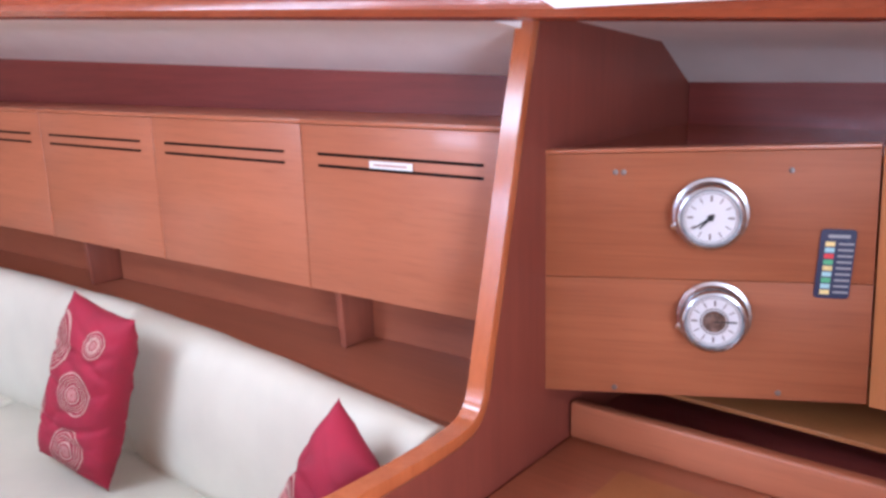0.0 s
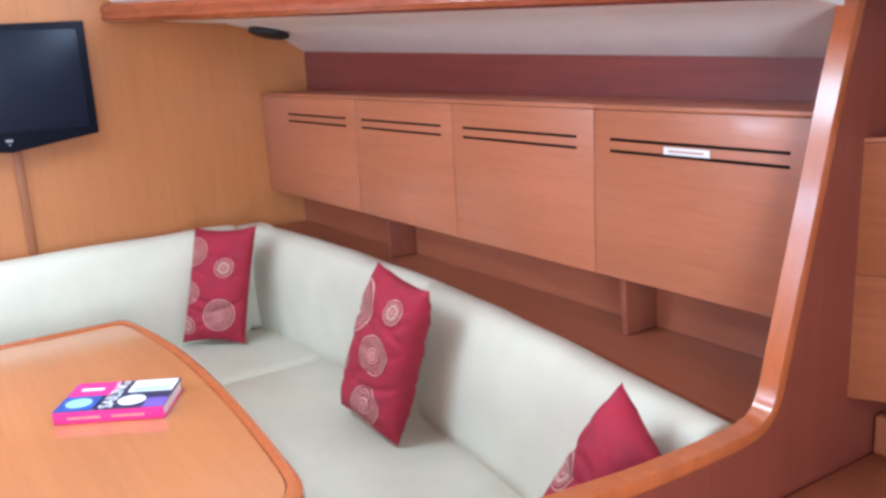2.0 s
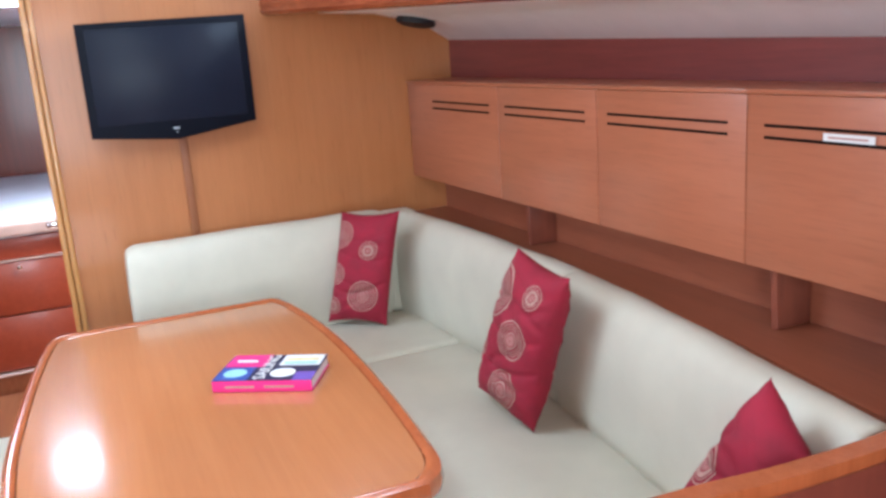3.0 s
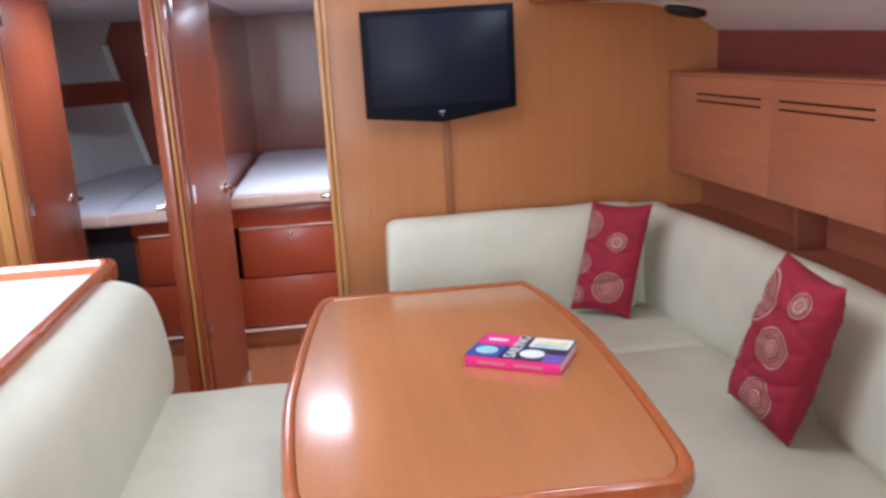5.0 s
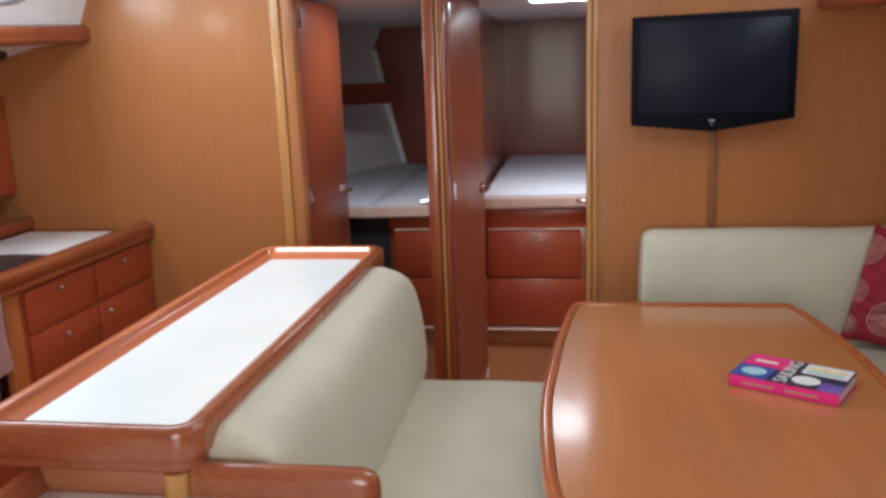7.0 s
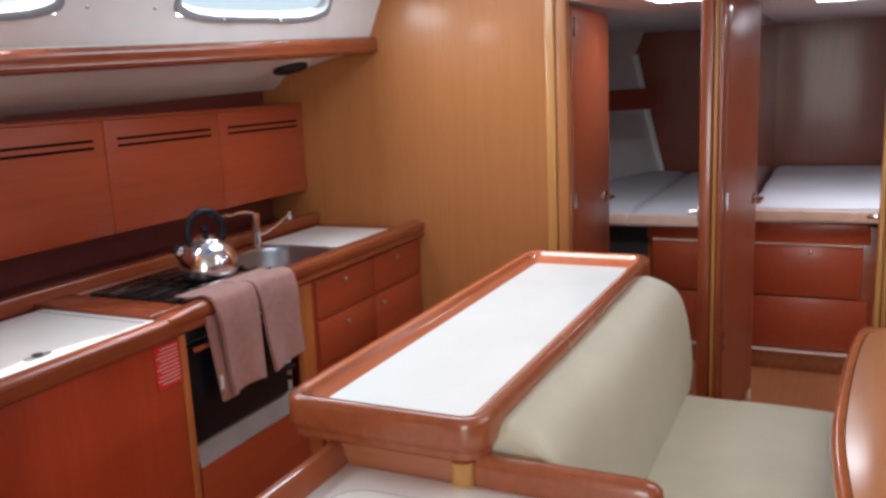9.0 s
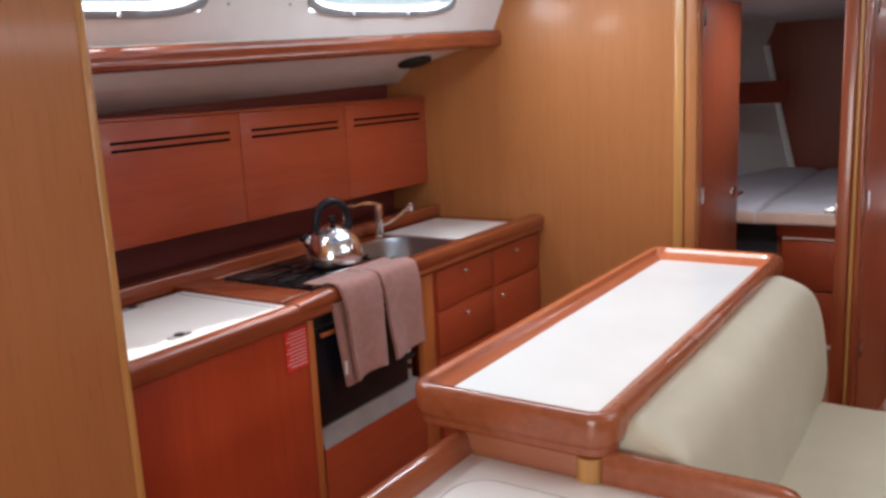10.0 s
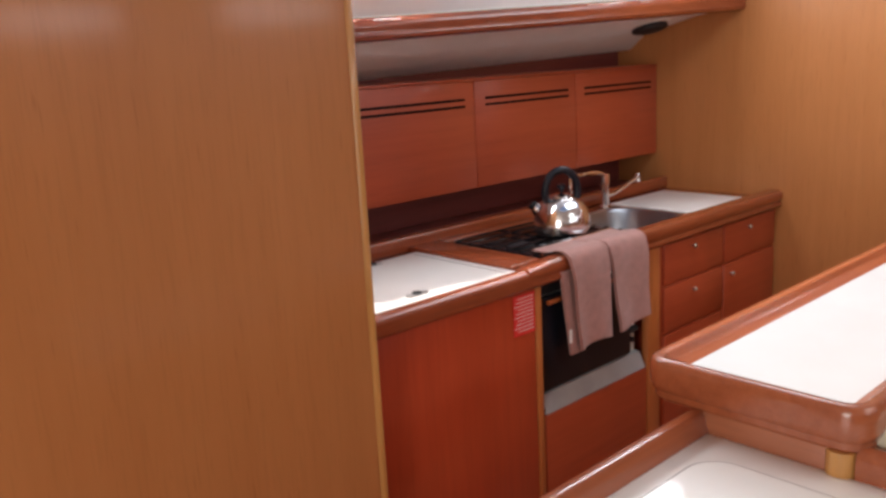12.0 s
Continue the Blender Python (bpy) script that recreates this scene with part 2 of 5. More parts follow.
# ---- mesh helpers ----
def link(name, bm, material, smooth=None):
    bmesh.ops.recalc_face_normals(bm, faces=bm.faces[:])
    me = bpy.data.meshes.new(name)
    bm.to_mesh(me)
    bm.free()
    me.materials.append(material)
    if smooth is not None:
        me.polygons.foreach_set("use_smooth", [True] * len(me.polygons))
        me.set_sharp_from_angle(angle=radians(smooth))
    return new(name, me)


def part(name, bm, material, parent, label="", smooth=35):
    ob = link(name, bm, material, smooth)
    ob.parent = parent
    ob.matrix_parent_inverse = Matrix.Translation(-world_at(parent))
    return tagged(ob, label=label)


def world_at(ob):
    return Vector(ob.location)


def structure(name, bm, material, label="", smooth=35):
    return tagged(link(name, bm, material, smooth), label=label, category="", kind="structure")


def thing(name, at, label, category, group=""):
    ob = new(name)
    ob.empty_display_size = 0.05
    ob.location = at
    return tagged(ob, label, category, group)


def single(name, bm, material, label, category, group="", smooth=35):
    return tagged(link(name, bm, material, smooth), label, category, group)


def box(x0, x1, y0, y1, z0, z1, bev=0.003, seg=2, bm=None):
    b = bmesh.new()
    bmesh.ops.create_cube(b, size=1)
    for v in b.verts:
        v.co = Vector((x0 + (v.co.x + 0.5) * (x1 - x0), y0 + (v.co.y + 0.5) * (y1 - y0), z0 + (v.co.z + 0.5) * (z1 - z0)))
    bev = min(bev, 0.45 * min(abs(x1 - x0), abs(y1 - y0), abs(z1 - z0)))
    if bev > 0:
        bmesh.ops.bevel(b, geom=b.edges[:], offset=bev, segments=seg, profile=0.5, affect="EDGES")
    return merge(bm, b)


def merge(bm, b):
    if bm is None:
        return b
    me = bpy.data.meshes.new("tmp")
    b.to_mesh(me)
    b.free()
    bm.from_mesh(me)
    bpy.data.meshes.remove(me)
    return bm


def prism(points, lift, bev=0.0, seg=2, bm=None):
    """A plate from an outline of 3D points, thickened by the vector lift."""
    b = bmesh.new()
    lift = Vector(lift)
    lo = [b.verts.new(Vector(p)) for p in points]
    hi = [b.verts.new(Vector(p) + lift) for p in points]
    b.faces.new(lo)
    b.faces.new(hi[::-1])
    k = len(lo)
    for i in range(k):
        b.faces.new((lo[i], lo[(i + 1) % k], hi[(i + 1) % k], hi[i]))
    if bev:
        edges = [e for e in b.edges if (e.verts[0] in lo) == (e.verts[1] in lo)]
        bmesh.ops.bevel(b, geom=edges, offset=bev, segments=seg, profile=0.5, affect="EDGES")
    return merge(bm, b)


def loft(sections, closed=True, caps=True, bm=None):
    """Skin through sections, lists of 3D points of one length."""
    b = bmesh.new()
    rows = [[b.verts.new(Vector(p)) for p in s] for s in sections]
    k = len(rows[0])
    for r, s in zip(rows, rows[1:]):
        for i in range(k if closed else k - 1):
            b.faces.new((r[i], r[(i + 1) % k], s[(i + 1) % k], s[i]))
    if caps and closed:
        b.faces.new(rows[0][::-1])
        b.faces.new(rows[-1])
    return merge(bm, b)


def rounded(w, h, r, n=5, cx=0.0, cy=0.0):
    """Outline of a rectangle with round corners, in 2D."""
    out = []
    for sx, sy, a0 in ((1, 1, 0), (-1, 1, 90), (-1, -1, 180), (1, -1, 270)):
        for i in range(n + 1):
            a = radians(a0 + 90 * i / n)
            out.append((cx + sx * (w / 2 - r) + r * math.cos(a), cy + sy * (h / 2 - r) + r * math.sin(a)))
    return out


def lathe(profile, at, axis=(0, 0, 1), n=24, bm=None, caps=True):
    """Turned body: profile of (radius, height) along an axis from a place."""
    q = Vector((0, 0, 1)).rotation_difference(Vector(axis))
    at = Vector(at)
    rows = []
    for r, h in profile:
        rows.append([at + q @ Vector((max(r, 1e-4) * math.cos(2 * math.pi * i / n), max(r, 1e-4) * math.sin(2 * math.pi * i / n), h)) for i in range(n)])
    return loft(rows, bm=bm, caps=caps)


def tube(points, r, n=10, bm=None, round_ends=False):
    pts = [Vector(p) for p in points]
    rows, side = [], None
    for i, p in enumerate(pts):
        d = (pts[min(i + 1, len(pts) - 1)] - pts[max(i - 1, 0)]).normalized()
        if side is None:
            side = d.orthogonal().normalized()
        side = (side - d * side.dot(d)).normalized()
        up = d.cross(side)
        rows.append([p + r * (math.cos(2 * math.pi * k / n) * side + math.sin(2 * math.pi * k / n) * up) for k in range(n)])
    return loft(rows, bm=bm)


def smooth_line(points, n=6):
    """A curve through points (Catmull-Rom)."""
    p = [Vector(q) for q in points]
    p = [2 * p[0] - p[1]] + p + [2 * p[-1] - p[-2]]
    out = []
    for i in range(1, len(p) - 2):
        for k in range(n):
            t = k / n
            out.append(0.5 * (2 * p[i] + (p[i + 1] - p[i - 1]) * t + (2 * p[i - 1] - 5 * p[i] + 4 * p[i + 1] - p[i + 2]) * t * t + (3 * p[i] - p[i - 1] - 3 * p[i + 1] + p[i + 2]) * t ** 3))
    return out + [p[-2]]


def panel(us, vs, holes, place, thick):
    """A sheet over a grid of u and v with cells left open, thickened by the vector thick; the openings go through."""
    b = bmesh.new()
    v = {(i, j): b.verts.new(Vector(place(u, w))) for i, u in enumerate(us) for j, w in enumerate(vs)}
    for i in range(len(us) - 1):
        for j in range(len(vs) - 1):
            if (i, j) not in holes:
                b.faces.new((v[i, j], v[i + 1, j], v[i + 1, j + 1], v[i, j + 1]))
    r = bmesh.ops.extrude_face_region(b, geom=b.faces[:])
    bmesh.ops.translate(b, verts=[e for e in r["geom"] if isinstance(e, bmesh.types.BMVert)], vec=Vector(thick))
    return b


def wobble(bm, amount, scale=4.0):
    """Slight unevenness of soft things."""
    for v in bm.verts:
        v.co += amount * noise.noise_vector(v.co * scale)
    return bm


def sweep(profile, stations, caps=5, r=0.04, bm=None):
    """Soft bolster: a closed profile of (a, z) carried along stations (origin, across), with rounded ends."""
    cen = Vector((sum(p[0] for p in profile) / len(profile), sum(p[1] for p in profile) / len(profile)))
    first, last = stations[0], stations[-1]

    def row(o, across, s):
        return [Vector(o) + Vector(across) * (cen.x + (a - cen.x) * s) + Vector((0, 0, cen.y + (z - cen.y) * s)) for a, z in profile]
    d0 = (Vector(stations[1][0]) - Vector(first[0])).normalized()
    d1 = (Vector(stations[-2][0]) - Vector(last[0])).normalized()
    tall = max(p[1] for p in profile) - min(p[1] for p in profile)
    f = 2 * r / tall
    rows = [row(Vector(first[0]) + d0 * r * (1 - math.cos(radians(90 * i / caps))), first[1], 1 - f * (1 - math.sin(radians(90 * i / caps)))) for i in range(caps)]
    rows += [row(Vector(first[0]) + d0 * r, first[1], 1)] + [row(o, c, 1) for o, c in stations[1:-1]] + [row(Vector(last[0]) + d1 * r, last[1], 1)]
    rows += [row(Vector(last[0]) + d1 * r * (1 - math.cos(radians(90 * i / caps))), last[1], 1 - f * (1 - math.sin(radians(90 * i / caps)))) for i in range(caps - 1, -1, -1)]
    return loft(rows, bm=bm)


# ---- large structure ----
B = -3.25


def rail_y(x):        # inner edge of the side deck over the settee
    return 0.70 + 0.20 * (x - B)


def galley_rail_y(x):  # the same over the galley
    return -2.24 - 0.135 * (x - B)


def rail_z(x):        # underside of the deck edge
    return 1.70 - 0.041 * (x - B)


def cab_y(x):         # front of the lockers over the settee
    return 1.25 + 0.041 * (x - B)


floor_bm = box(-7.0, 2.2, -3.8, 2.8, -0.05, 0.0, 0)
structure("floor", floor_bm, M_floor, "varnished reddish wooden cabin sole")

# ceiling with the hatch openings, some of them added for fill lamps
xs = sorted({-3.27, 2.0, HATCH_A[0], HATCH_A[1], ADDED_HATCH_B[0], ADDED_HATCH_B[1]})
ys = sorted({-2.2, 1.3, HATCH_A[2], HATCH_A[3], ADDED_HATCH_B[2], ADDED_HATCH_B[3]})


def open_cells(us, vs, hatches):
    cells = set()
    for i in range(len(us) - 1):
        for j in range(len(vs) - 1):
            cx, cy = (us[i] + us[i + 1]) / 2, (vs[j] + vs[j + 1]) / 2
            if any(h[0] < cx < h[1] and h[2] < cy < h[3] for h in hatches):
                cells.add((i, j))
    return cells


structure("ceiling", panel(xs, ys, open_cells(xs, ys, (HATCH_A, ADDED_HATCH_B)), lambda u, v: (u, v, CEIL), (0, 0, 0.03)), M_liner, "white moulded cabin headliner")
structure("added_hatch_lid", box(ADDED_HATCH_B[0] - 0.04, ADDED_HATCH_B[1] + 0.04, ADDED_HATCH_B[2] - 0.04, ADDED_HATCH_B[3] + 0.04, CEIL + 0.085, CEIL + 0.10, 0.004), M_white, "added white lid above the fill lamp over the table")
xs = sorted({-6.5, -3.27, HATCH_C[0], HATCH_C[1], ADDED_HATCH_D[0], ADDED_HATCH_D[1], ADDED_HATCH_E[0], ADDED_HATCH_E[1]})
ys = sorted({-2.9, 1.3, HATCH_C[2], HATCH_C[3], ADDED_HATCH_D[2], ADDED_HATCH_D[3], ADDED_HATCH_E[2], ADDED_HATCH_E[3]})
structure("ceiling_cabin", panel(xs, ys, open_cells(xs, ys, (HATCH_C, ADDED_HATCH_D, ADDED_HATCH_E)), lambda u, v: (u, v, 1.86), (0, 0, 0.07)), M_liner, "white moulded fore cabin headliner")

# bulkhead with two doorways
us = [-3.26, -2.25, -1.332, -0.788, -0.711, -0.155, 0.72, 2.2]
vs = [0.0, 1.705, 1.96, 2.08]
structure("wall_bulkhead", panel(us, vs, {(2, 0), (2, 1), (4, 0), (4, 1), (0, 1), (0, 2), (6, 1), (6, 2)}, lambda u, v: (B, u, v), (-0.04, 0, 0)), M_bulk, "honey-coloured veneered bulkhead with two doorways")

# door casings
for name, y0, y1, mat, proud in (("trim_galley_outer", -1.420, -1.378, M_pale_z, 0.016), ("trim_galley_inner", -1.375, -1.327, M_bulk, 0.010),
                                 ("trim_post_left", -0.796, -0.749, M_red_z, 0.026), ("trim_post_mid", -0.746, -0.731, M_pale_z, 0.018),
                                 ("trim_post_right", -0.728, -0.709, M_red_z, 0.022), ("trim_saloon", -0.160, -0.140, M_pale_z, 0.02),
                                 ("trim_saloon_outer", -0.138, -0.118, M_pale_z, 0.014)):
    structure(name, box(B - 0.045, B + proud, y0, y1, 0.0, 1.99, 0.007, 3), mat, "rounded varnished wooden door casing")

# hull sides and the end walls that close the place
structure("wall_settee_side", box(-3.29, 2.0, 2.2, 2.24, 0, 1.60, 0), M_hull, "dark veneered hull side")
structure("wall_galley_side", box(-3.29, 2.0, -3.3, -3.26, 0, 1.60, 0), M_hull, "dark veneered hull side")
us, vs = [-3.3, -1.0, 0.1, 2.24], [0, 0.7, 2.0, 2.1]
structure("wall_aft", panel(us, vs, {(1, 1)}, lambda u, v: (1.8, u, v), (0.04, 0, 0)), M_bulk, "veneered aft bulkhead with the companionway opening")
us, vs = [B - 0.04, -2.90, -2.14, -1.70, -0.9, 2.0], [0.0, 0.078, 0.222, 0.30]


def coach(u, v):
    zt = rail_z(u) + 0.075
    return (u, galley_rail_y(u) - 0.012 + 0.42 * v, zt + v * (CEIL + 0.01 - zt) / 0.30)


structure("wall_coachroof_galley", panel(us, vs, {(1, 1), (3, 1)}, coach, (0, -0.04, 0.02)), M_liner, "white coachroof side with two portlights")
us = [B - 0.04, -2.9, -2.2, -1.7, -1.0, 2.0]


def coach_s(u, v):
    zt = rail_z(u) + 0.075
    return (u, rail_y(u) + 0.012 - 0.42 * v, zt + v * (CEIL + 0.01 - zt) / 0.30)


structure("wall_coachroof_settee", panel(us, vs, {(1, 1), (3, 1)}, coach_s, (0, 0.04, 0.02)), M_liner, "white coachroof side with two portlights")
opening_light("window_light_c", -2.55, rail_y(-2.55) + 0.03, 1.9, 0.65, 0.12, (-2.3, -0.5, 0.9), 5)
opening_light("window_light_d", -1.35, rail_y(-1.35) + 0.03, 1.87, 0.65, 0.12, (-1.3, -0.5, 0.9), 5)


# side deck undersides
def deck_under(name, sections, label):
    b = loft([[(x, y, z) for y, z in pts] for x, pts in sections], closed=False, caps=False)
    r = bmesh.ops.extrude_face_region(b, geom=b.faces[:])
    bmesh.ops.translate(b, verts=[e for e in r["geom"] if isinstance(e, bmesh.types.BMVert)], vec=(0, 0, 0.03))
    return structure(name, b, M_liner, label, smooth=50)


def blend(s0, s1, n):
    (x0, a), (x1, c) = s0, s1
    return [(x0 + (x1 - x0) * i / n, [(p[0] + (q[0] - p[0]) * i / n, p[1] + (q[1] - p[1]) * i / n) for p, q in zip(a, c)]) for i in range(n + 1)]


deck_under("ceiling_deck_settee", blend((B, [(0.70, 1.712), (1.13, 1.685), (1.34, 1.635), (1.46, 1.56), (1.60, 1.545)]),
                                        (-0.79, [(1.19, 1.608), (1.36, 1.585), (1.48, 1.545), (1.56, 1.485), (1.70, 1.47)]), 10), "white side deck underside over the settee")
deck_under("ceiling_deck_chart", blend((-0.775, [(1.19, 1.61), (1.42, 1.61), (1.93, 1.555), (2.07, 1.47), (2.2, 1.40)]),
                                       (2.0, [(1.3, 1.60), (1.5, 1.60), (1.95, 1.55), (2.08, 1.47), (2.2, 1.40)]), 6), "white side deck underside over the chart table")
deck_under("ceiling_deck_galley", blend((B, [(-2.25, 1.712), (-2.45, 1.692), (-2.72, 1.625), (-2.80, 1.56), (-2.95, 1.55)]),
                                        (-0.8, [(-2.57, 1.62), (-2.66, 1.595), (-2.80, 1.515), (-2.86, 1.475), (-3.0, 1.46)]), 10), "white side deck underside over the galley")


# mahogany handrails along the deck edges
def deck_rail(name, y_of, side, x0, x1):
    rows = []
    n = 12
    for i in range(n + 1):
        x = x0 + (x1 - x0) * i / n
        y, z = y_of(x), rail_z(x)
        prof = [(0.05, 0.012), (0.0, -0.002), (-0.022, 0.004), (-0.03, 0.016), (-0.026, 0.030), (-0.03, 0.040), (-0.026, 0.060), (-0.012, 0.072), (0.05, 0.074)]
        rows.append([(x, y + side * a, z + c) for a, c in prof])
    return structure(name, loft(rows), M_red_x, "polished mahogany deck edge rail", smooth=40)


deck_rail("trim_rail_settee", rail_y, 1, B + 0.002, 1.98)
deck_rail("trim_rail_galley", galley_rail_y, -1, B + 0.002, 1.98)

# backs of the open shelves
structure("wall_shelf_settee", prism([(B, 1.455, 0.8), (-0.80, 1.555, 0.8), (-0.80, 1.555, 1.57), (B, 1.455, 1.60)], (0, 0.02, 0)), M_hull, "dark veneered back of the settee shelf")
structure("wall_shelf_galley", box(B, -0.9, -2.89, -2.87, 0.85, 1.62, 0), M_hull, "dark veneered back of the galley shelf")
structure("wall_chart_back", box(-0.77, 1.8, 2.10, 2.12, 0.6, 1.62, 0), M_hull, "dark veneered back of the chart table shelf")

# wall beside the galley with a pale edging
structure("wall_galley_near", box(-0.935, 1.8, -2.01, -1.95, 0, 2.06, 0), M_bulk, "honey-coloured upright-grain veneered wall")
structure("trim_galley_near", box(-0.957, -0.936, -2.012, -1.944, 0, 2.05, 0.008, 3), M_pale_z, "pale rounded wooden edging")
structure("wall_galley_near_back", box(-0.935, -0.90, -3.26, -2.011, 0, 2.06, 0), M_bulk)

# partition between settee and chart table, with its rounded edging
P = -0.80
edge_line = [(1.42, 1.70), (1.40, 1.61), (1.35, 1.43), (1.30, 1.23), (1.245, 1.02), (1.222, 0.93), (1.195, 0.888), (1.15, 0.872), (1.04, 0.868), (0.88, 0.872), (0.72, 0.884), (0.60, 0.885), (0.54, 0.87), (0.52, 0.82), (0.52, 0.0)]
outline = [(P + 0.004, y - 0.018, z) for y, z in edge_line] + [(P + 0.004, 2.2, 0.0), (P + 0.004, 2.2, 1.70)]
structure("partition", prism(outline, (0.024, 0, 0)), wood("partition_veneer", (0.16, 0.037, 0.024), (0.21, 0.051, 0.031), "z", 0.36, 0.15), "reddish veneered partition beside the settee")
edge_line = [(y - 0.018, z) for y, z in edge_line]
edge = smooth_line([(P + 0.016, y, z) for y, z in edge_line], 5)
rows = []
for i, p in enumerate(edge):
    d = (edge[min(i + 1, len(edge) - 1)] - edge[max(i - 1, 0)]).normalized()
    inward = d.cross(Vector((1, 0, 0))).normalized()
    rows.append([p + Vector((sx * 0.019, 0, 0)) + inward * a for sx, a in ((-1, 0.016), (-1, -0.004), (-0.75, -0.014), (-0.3, -0.019), (0.3, -0.019), (0.75, -0.014), (1, -0.004), (1, 0.016))])
structure("trim_partition", loft(rows), M_trim_z, "rounded glossy wooden edging", smooth=50)


# unseen wall added behind the camera to shade the instrument panel
structure("shade_wall_chart", box(0.762, 0.80, 0.50, 2.19, 0, 1.42, 0), M_bulk, "unseen added wall that shades the instrument panel")

# ---- fore cabins ----
structure("wall_cabin_middle", box(-6.42, B - 0.045, -0.755, -0.725, 0, 1.86, 0), M_red_z, "red-brown veneered wall between the cabins")
structure("wall_cabin_end", box(-6.42, -6.38, -1.95, 1.0, 0, 1.86, 0), wood("cabin_end_veneer", (0.18, 0.030, 0.012), (0.27, 0.046, 0.018), "z", 0.32, 0.22), "glossy red-brown veneered cabin end")
structure("wall_cabin_side", box(-6.4, B - 0.04, 0.98, 1.0, 0, 1.86, 0), M_red_z, "red-brown veneered cabin side")
hull = loft([[(-6.37, -1.50, 0.4), (-6.37, -1.54, 0.86), (-6.37, -1.735, 1.70), (-6.37, -1.66, 1.88)], [(-3.3, -2.75, 0.0), (-3.3, -2.75, 0.86), (-3.3, -2.85, 1.70), (-3.3, -2.8, 1.88)]], closed=False, caps=False)
structure("wall_cabin_hull", hull, M_liner, "white hull lining of the fore cabin", smooth=60)

structure("trim_cabin_hull", tube([(-6.35, -1.52, 0.80), (-6.35, -1.63, 1.25), (-6.35, -1.725, 1.70)], 0.022, 8), M_liner, "white strip along the hull lining")


def bunk(y0, y1, label, recess=False):
    """A bunk: panelled front with a locker door, and a mattress."""
    t = thing("bunk", (-4.4, (y0 + y1) / 2, 0), label, "bed", "bunks in the fore cabins")
    front0 = y0 + 0.235 if recess else y0
    fy1 = y1 if recess else -0.142
    part("base", box(-6.36, -4.43, y0 + 0.02, y1 - 0.02, 0, 0.76, 0.002), M_red_y, t)
    if recess:
        # flat dark sheet on the base, painted shade of an open locker
        part("locker_shade", box(-4.432, -4.425, y0, front0, 0.28, 0.735, 0.002), M_recess_shade, t, "dark sheet as the shade inside the open locker")
        part("side_panel", box(-4.43, -4.405, y0 - 0.6, front0, 0.0, 0.278, 0.003), M_red_y, t)
    top = 0.765 if recess else 0.775
    arc = [(-4.43, fy1 - 0.035 + 0.035 * math.sin(radians(a)), top - 0.035 + 0.035 * math.cos(radians(a))) for a in (0, 22, 45, 68, 90)]
    arc_l = [(-4.43, front0 + 0.02 - 0.02 * math.sin(radians(a)), top - 0.02 + 0.02 * math.cos(radians(a))) for a in (90, 60, 30, 0)]
    part("front_panel", prism([(-4.43, front0, 0.672)] + arc_l + arc + [(-4.43, fy1, 0.672)], (0.03, 0, 0), 0.004), M_gal_x, t)
    d = part("locker_door", box(-4.428, -4.39, front0 + 0.03, fy1 - 0.03, 0.395, 0.660, 0.006), M_gal_x, t)
    part("door_lip", box(-4.43, -4.383, front0 + 0.03, fy1 - 0.03, 0.663, 0.669, 0.002), M_sheet_p, t, "pale lip over the locker door")
    part("knob", lathe([(0.003, 0), (0.003, 0.008), (0.011, 0.012), (0.011, 0.020), (0.0, 0.024)], (-4.39, -0.41 if not recess else -0.85, 0.63), (1, 0, 0), 12), M_chrome, d, "small round chrome knob")
    part("kick_panel", box(-4.428, -4.395, front0, fy1, 0.112, 0.388, 0.004), M_gal_x, t)
    part("step_lip", box(-4.43, -4.36, front0, y1, 0.095, 0.102, 0.002), M_sheet_p, t, "pale step edge")
    part("step", box(-4.43, -4.37, front0, y1, 0.0, 0.094, 0.002), M_floor, t)
    return t


def mattress(y0, y1, z0, label, y_back=None):
    y_back = y0 if y_back is None else y_back
    b = bmesh.new()
    n = 14
    secs = []
    for i in range(n + 1):
        s = i / n
        x = -4.36 - 2.0 * s
        a = y0 + (y_back - y0) * s
        k = 0.03 * (1 if 0 < i < n else 0.6)
        prof = [(a, z0), (a - 0.012, z0 + 0.03), (a, z0 + 0.07), (a + 0.04, z0 + 0.088), ((a + y1) / 2, z0 + 0.092), (y1 - 0.04, z0 + 0.088), (y1, z0 + 0.07), (y1 + 0.006, z0 + 0.03), (y1, z0)]
        secs.append([(x, p, q - (0.016 if i in (0, n) and q > z0 + 0.05 else 0)) for p, q in prof])
    loft(secs, bm=b)
    bmesh.ops.subdivide_edges(b, edges=b.edges[:], cuts=1, use_grid_fill=True)
    wobble(b, 0.008, 6)
    m = thing("mattress", (-5.2, (y0 + y1) / 2, z0), label, "mattress", "mattresses in the fore cabins")
    part("cover", b, M_sheet, m, "pale lilac-white cover", 60)
    fb = box(-4.362, -4.348, y0, y1, z0 + 0.004, z0 + 0.062, 0.006, 3)
    bmesh.ops.subdivide_edges(fb, edges=fb.edges[:], cuts=3, use_grid_fill=True)
    part("front_hem", wobble(fb, 0.006, 18), M_sheet_p, m, "peach-tinted rumpled hem", 60)
    return m


bunk(-0.71, 0.5, "red-brown wooden bunk base with a locker door")
mattress(-0.70, 0.5, 0.786, "pale mattress lying on the wooden bunk")
bunk(-1.47, -0.77, "red-brown wooden bunk base with a dark sheet for its open locker", True)
mattress(-1.33, -0.77, 0.742, "pale mattress lying on the bunk against the middle wall", -1.30)
mattress(-2.1, -1.338, 0.742, "pale mattress lying on the bunk along the hull", -1.62)
